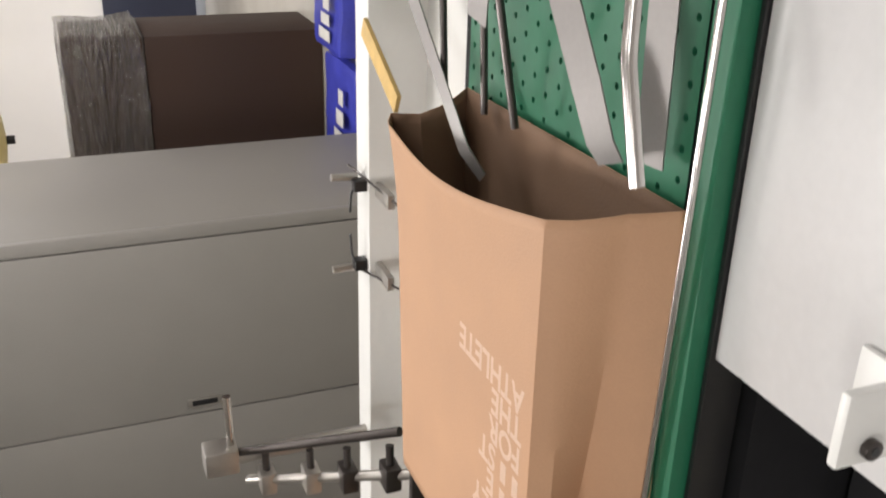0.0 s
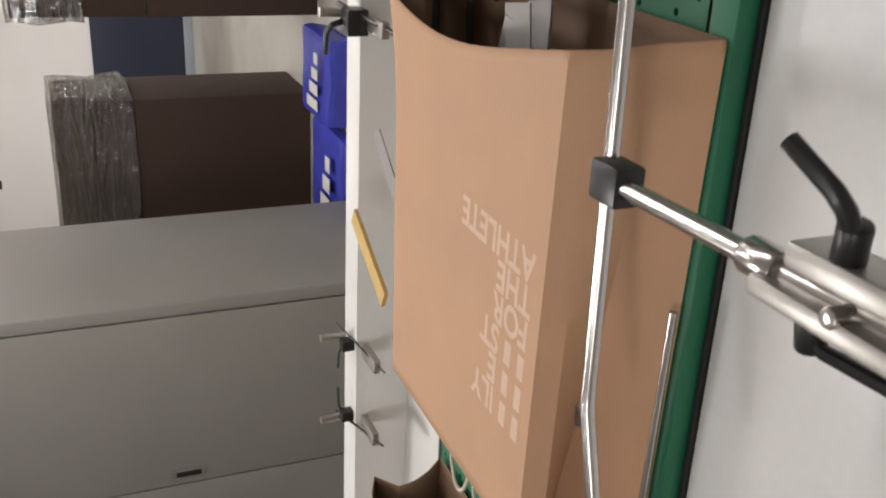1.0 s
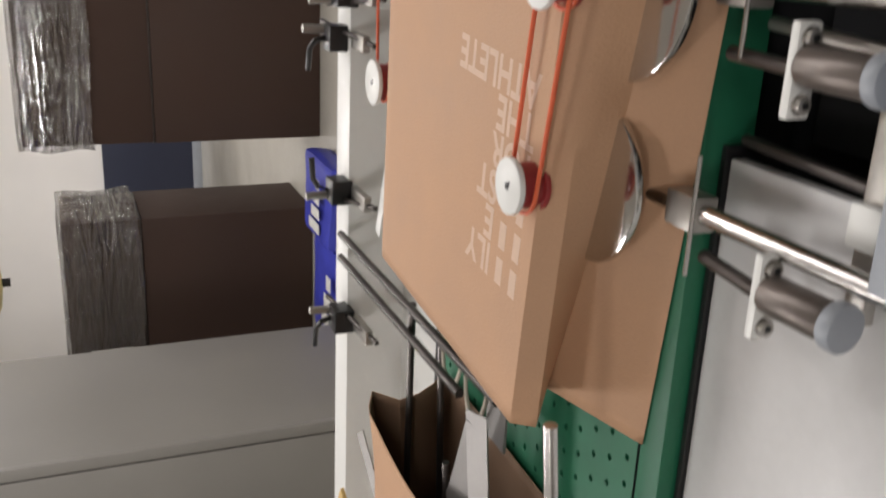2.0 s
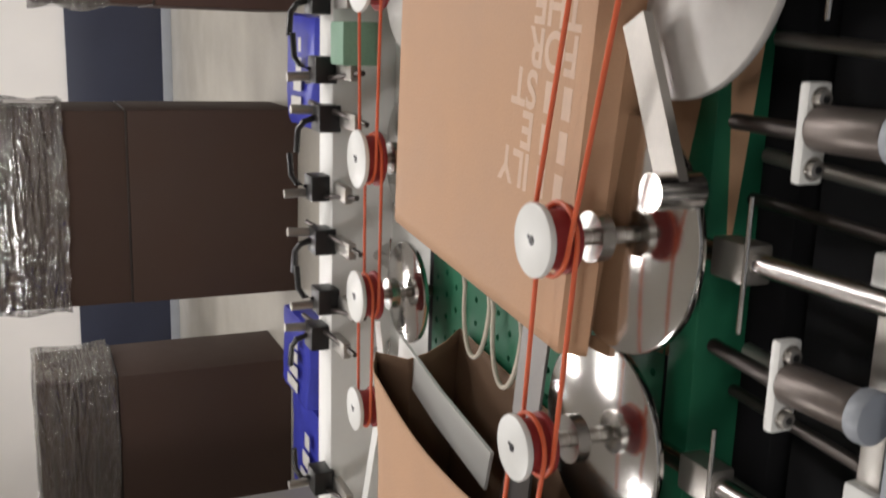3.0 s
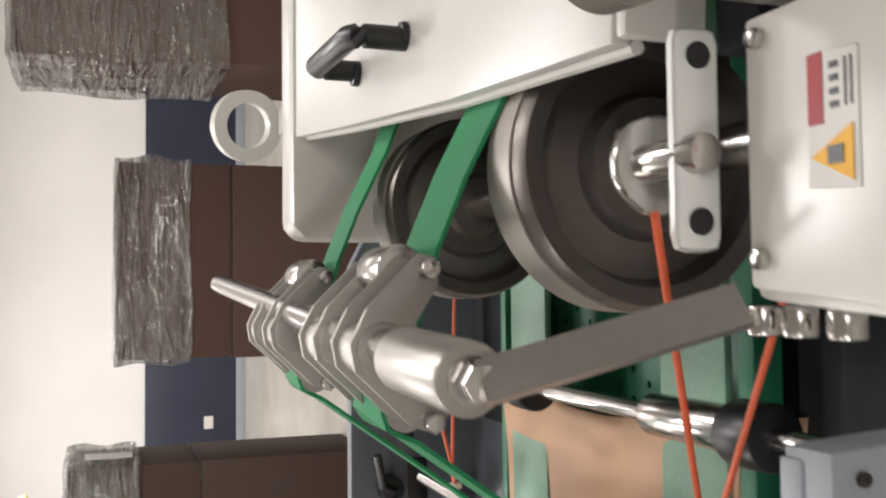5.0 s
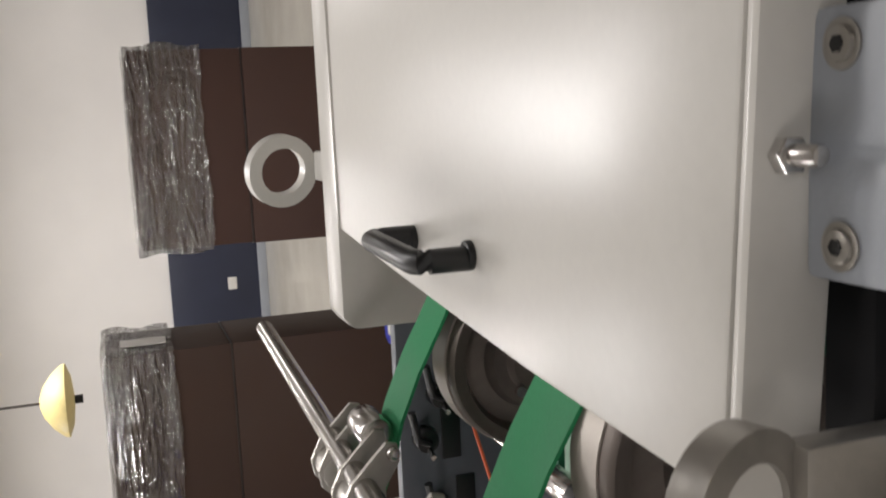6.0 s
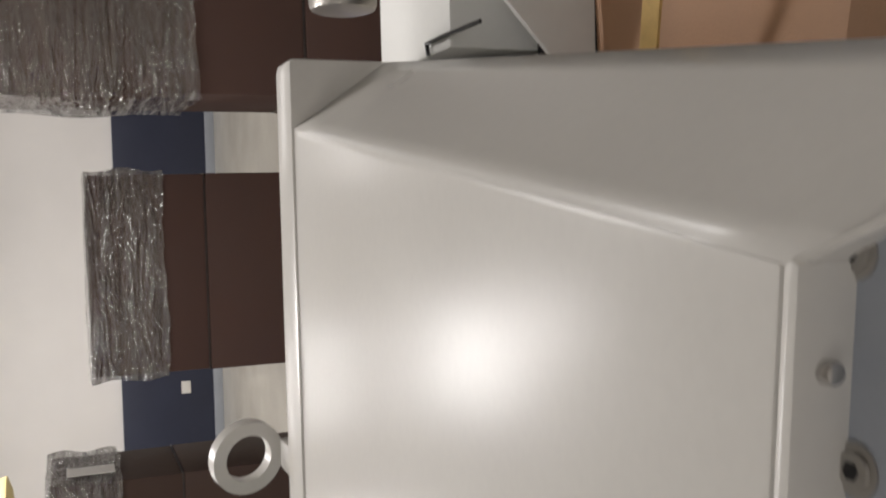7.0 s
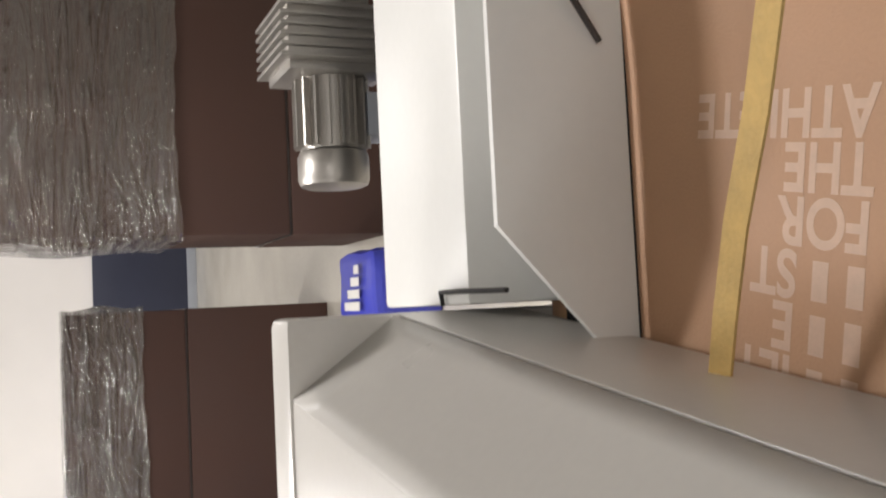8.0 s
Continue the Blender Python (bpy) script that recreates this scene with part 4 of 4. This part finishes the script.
def bag_top(x, y):
    """Height of the upper sheet over the bed, x from the tail, y from the near side."""
    lead = max(0.0, (x - 0.34) / 0.195)
    lead *= lead
    u = (y - BAG_Y0) / (BAG_Y1 - BAG_Y0)
    swell = 0.010 * lead * math.sin(math.pi * u) + 0.03 * lead * max(0, u - 0.5)
    return 0.112 + swell


def paper_bag(label, flat=1.0):
    """An open-mouthed gusseted kraft bag with rope handles; its origin is at the tail, on the bed."""
    b = thing("paper_bag", label, "paper bag", "bags on the machine")
    bm = bmesh.new()
    nx, ny = 34, 26

    def top(x, y):
        return bag_top(x, y) * flat
    grid, under, near, far = [], [], [], []
    for i in range(nx + 1):
        s = i / nx
        row = []
        for j in range(ny + 1):
            u = j / ny
            y = BAG_Y0 + (BAG_Y1 - BAG_Y0 + 0.035 * s) * u
            end = BAG_L - 0.028 * math.sin(math.pi * min(1, u * 1.15)) - 0.02 * u + 0.004 * math.sin(7 * u)
            x = s * end
            z = top(x, y)
            if u > 0.9:
                z -= (u - 0.9) * 0.22 * flat
            row.append(bm.verts.new((x, y, z)))
        grid.append(row)
        base = [bm.verts.new((s * (BAG_L + 0.02), BAG_Y0 - 0.067 + (BAG_Y1 - BAG_Y0 + 0.067) * j / ny, 0.004)) for j in range(ny + 1)]
        under.append(base)
        zn, zf = row[0].co.z, row[-1].co.z
        gus = (0.03, 0.12, 0.20, 0.36, 0.52, 0.60, 0.68, 0.84, 0.96)
        g = [bm.verts.new((row[0].co.x * (1 - k) + base[0].co.x * k, BAG_Y0 - 0.067 * k + (0.012 + 0.075 * (1 - s) ** 2) * max(0.0, 1 - abs(k - 0.6) / 0.4) - 0.012 * s ** 3 * math.sin(math.pi * k), zn * (1 - k) + 0.004 * k)) for k in gus]
        near.append([row[0], *g, base[0]])
        q = [bm.verts.new((row[-1].co.x * (1 - k / 4) + base[-1].co.x * k / 4, BAG_Y1 - 0.02 * math.sin(math.pi * k / 4), zf * (1 - k / 4) + 0.004 * k / 4)) for k in range(1, 4)]
        far.append([row[-1], *q, base[-1]])
    for sheet in (grid, under, near, far):
        for i in range(nx):
            for j in range(len(sheet[0]) - 1):
                bm.faces.new((sheet[i][j], sheet[i + 1][j], sheet[i + 1][j + 1], sheet[i][j + 1]))
    bmesh.ops.recalc_face_normals(bm, faces=bm.faces)
    if grid[10][10].normal.z < 0 or grid[10][10].link_faces[0].normal.z < 0:
        bmesh.ops.reverse_faces(bm, faces=bm.faces)
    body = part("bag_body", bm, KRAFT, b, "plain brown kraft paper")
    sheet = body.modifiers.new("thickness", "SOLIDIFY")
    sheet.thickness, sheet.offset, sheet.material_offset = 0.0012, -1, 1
    body.data.materials.append(KRAFT_SHADED)
    # print, read from the far head side; the starts of the lower lines cannot be read
    lines = (("ATHLETE", 0), ("THE", 0), ("FOR", 0), ("ST", 2), ("E", 2), ("ILY", 2))
    for k, (text, bars) in enumerate(lines):
        lb = lettering(text, 0.046)
        for v in lb.verts:
            tx, ty = v.co.x * 0.92 + bars * 0.03, v.co.y
            x, y = 0.335 - 0.0365 * k - ty, BAG_Y0 + 0.02 + tx
            v.co = Vector((x, y, top(x, y) + 0.0002))
        for n in range(bars):
            x0, y0 = 0.304 - 0.0365 * k, BAG_Y0 + 0.022 + n * 0.03
            pb = bmesh.new()
            pb.faces.new([pb.verts.new((x, y, top(x, y) + 0.0002)) for x, y in ((x0, y0), (x0 + 0.027, y0), (x0 + 0.027, y0 + 0.014), (x0, y0 + 0.014))])
            part("print_bar", pb, PRINT, b, smooth=False)
        part("printing", lb, PRINT, b, "pale printed lettering", smooth=False)
    for n, (y, z) in enumerate(((0.90, 0.058), (0.98, 0.054))):
        pts = [(0.05, y - 0.033, z + 0.02)] + [(-0.055 - 0.075 * math.sin(a), y - 0.033 * math.cos(a), z + 0.002 * n) for a in [k * math.pi / 14 for k in range(15)]] + [(0.05, y + 0.033, z + 0.02)]
        part("rope_handle", tube(pts, 0.0028, 8), ROPE, b, "twisted paper rope handle")
    return b


BAG_A = paper_bag("brown kraft paper bag with pale print lying on the bed")
BAG_B = paper_bag("brown kraft paper bag with pale print leaving under the hood")

BED = 1.05


def motions():
    # x of the tail's middle, shift across, height over the bed, turn; both bags follow the same course
    course_a = [(0.0, -0.84, -0.01, 0, 1), (0.5, -0.615, 0, 0, 0), (1.0, -0.385, -0.012, 0, -1.5), (1.2, -0.265, -0.01, 0, -2), (2.3, 0.43, 0, 0, -6), (2.5, 0.536, 0, 0, -6),
                (2.8, 0.65, -0.01, -0.015, -6), (3.0, 0.745, -0.02, -0.025, -6), (3.3, 0.895, -0.03, -0.042, -6), (3.5, 0.98, -0.035, -0.05, -6), (4.1, 1.25, -0.045, -0.05, -5),
                (4.5, 1.42, -0.05, -0.055, -4), (5.2, 1.73, -0.06, -0.065, -4), (6.3, 2.30, -0.09, -0.07, -6), (7.0, 2.75, -0.09, -0.07, -6), (8.0, 3.25, -0.09, -0.07, -6)]
    course_b = [(0.0, -1.60, 0, 0, 0), (1.2, -1.04, 0, 0, 0), (2.3, -0.30, -0.01, 0, -4), (2.8, -0.05, -0.025, 0, -5), (3.0, 0.05, -0.03, 0, -6), (3.3, 0.20, -0.035, 0, -6), (3.5, 0.29, -0.035, -0.005, -6),
                (4.0, 0.48, -0.03, -0.03, -6), (4.5, 0.67, -0.03, -0.05, -5), (4.7, 0.745, -0.035, -0.05, -5), (5.0, 0.87, -0.04, -0.05, -5), (5.2, 0.96, -0.04, -0.05, -5),
                (6.3, 1.60, -0.085, -0.07, -9), (7.0, 1.816, -0.04, -0.07, -10), (7.5, 1.94, -0.03, -0.07, -10), (8.0, 2.042, -0.018, -0.07, -10)]
    for bag, course in ((BAG_A, course_a), (BAG_B, course_b)):
        walk(bag, [(t, pose(x + 0.93 * math.sin(radians(turn)), dy, BED + dz, 0, 0, turn)) for t, x, dy, dz, turn in course])
    for pulley, r in PULLEYS:
        x, y, z = pulley.location
        walk(pulley, [(k * 0.25, pose(x, y, z, 0, 0, -62 * k)) for k in range(33)])
    for wheel in WHEELS:
        x, y, z = wheel.location
        walk(wheel, [(k * 0.25, pose(x, y, z, 0, 70 * k, 0)) for k in range(33)])


motions()
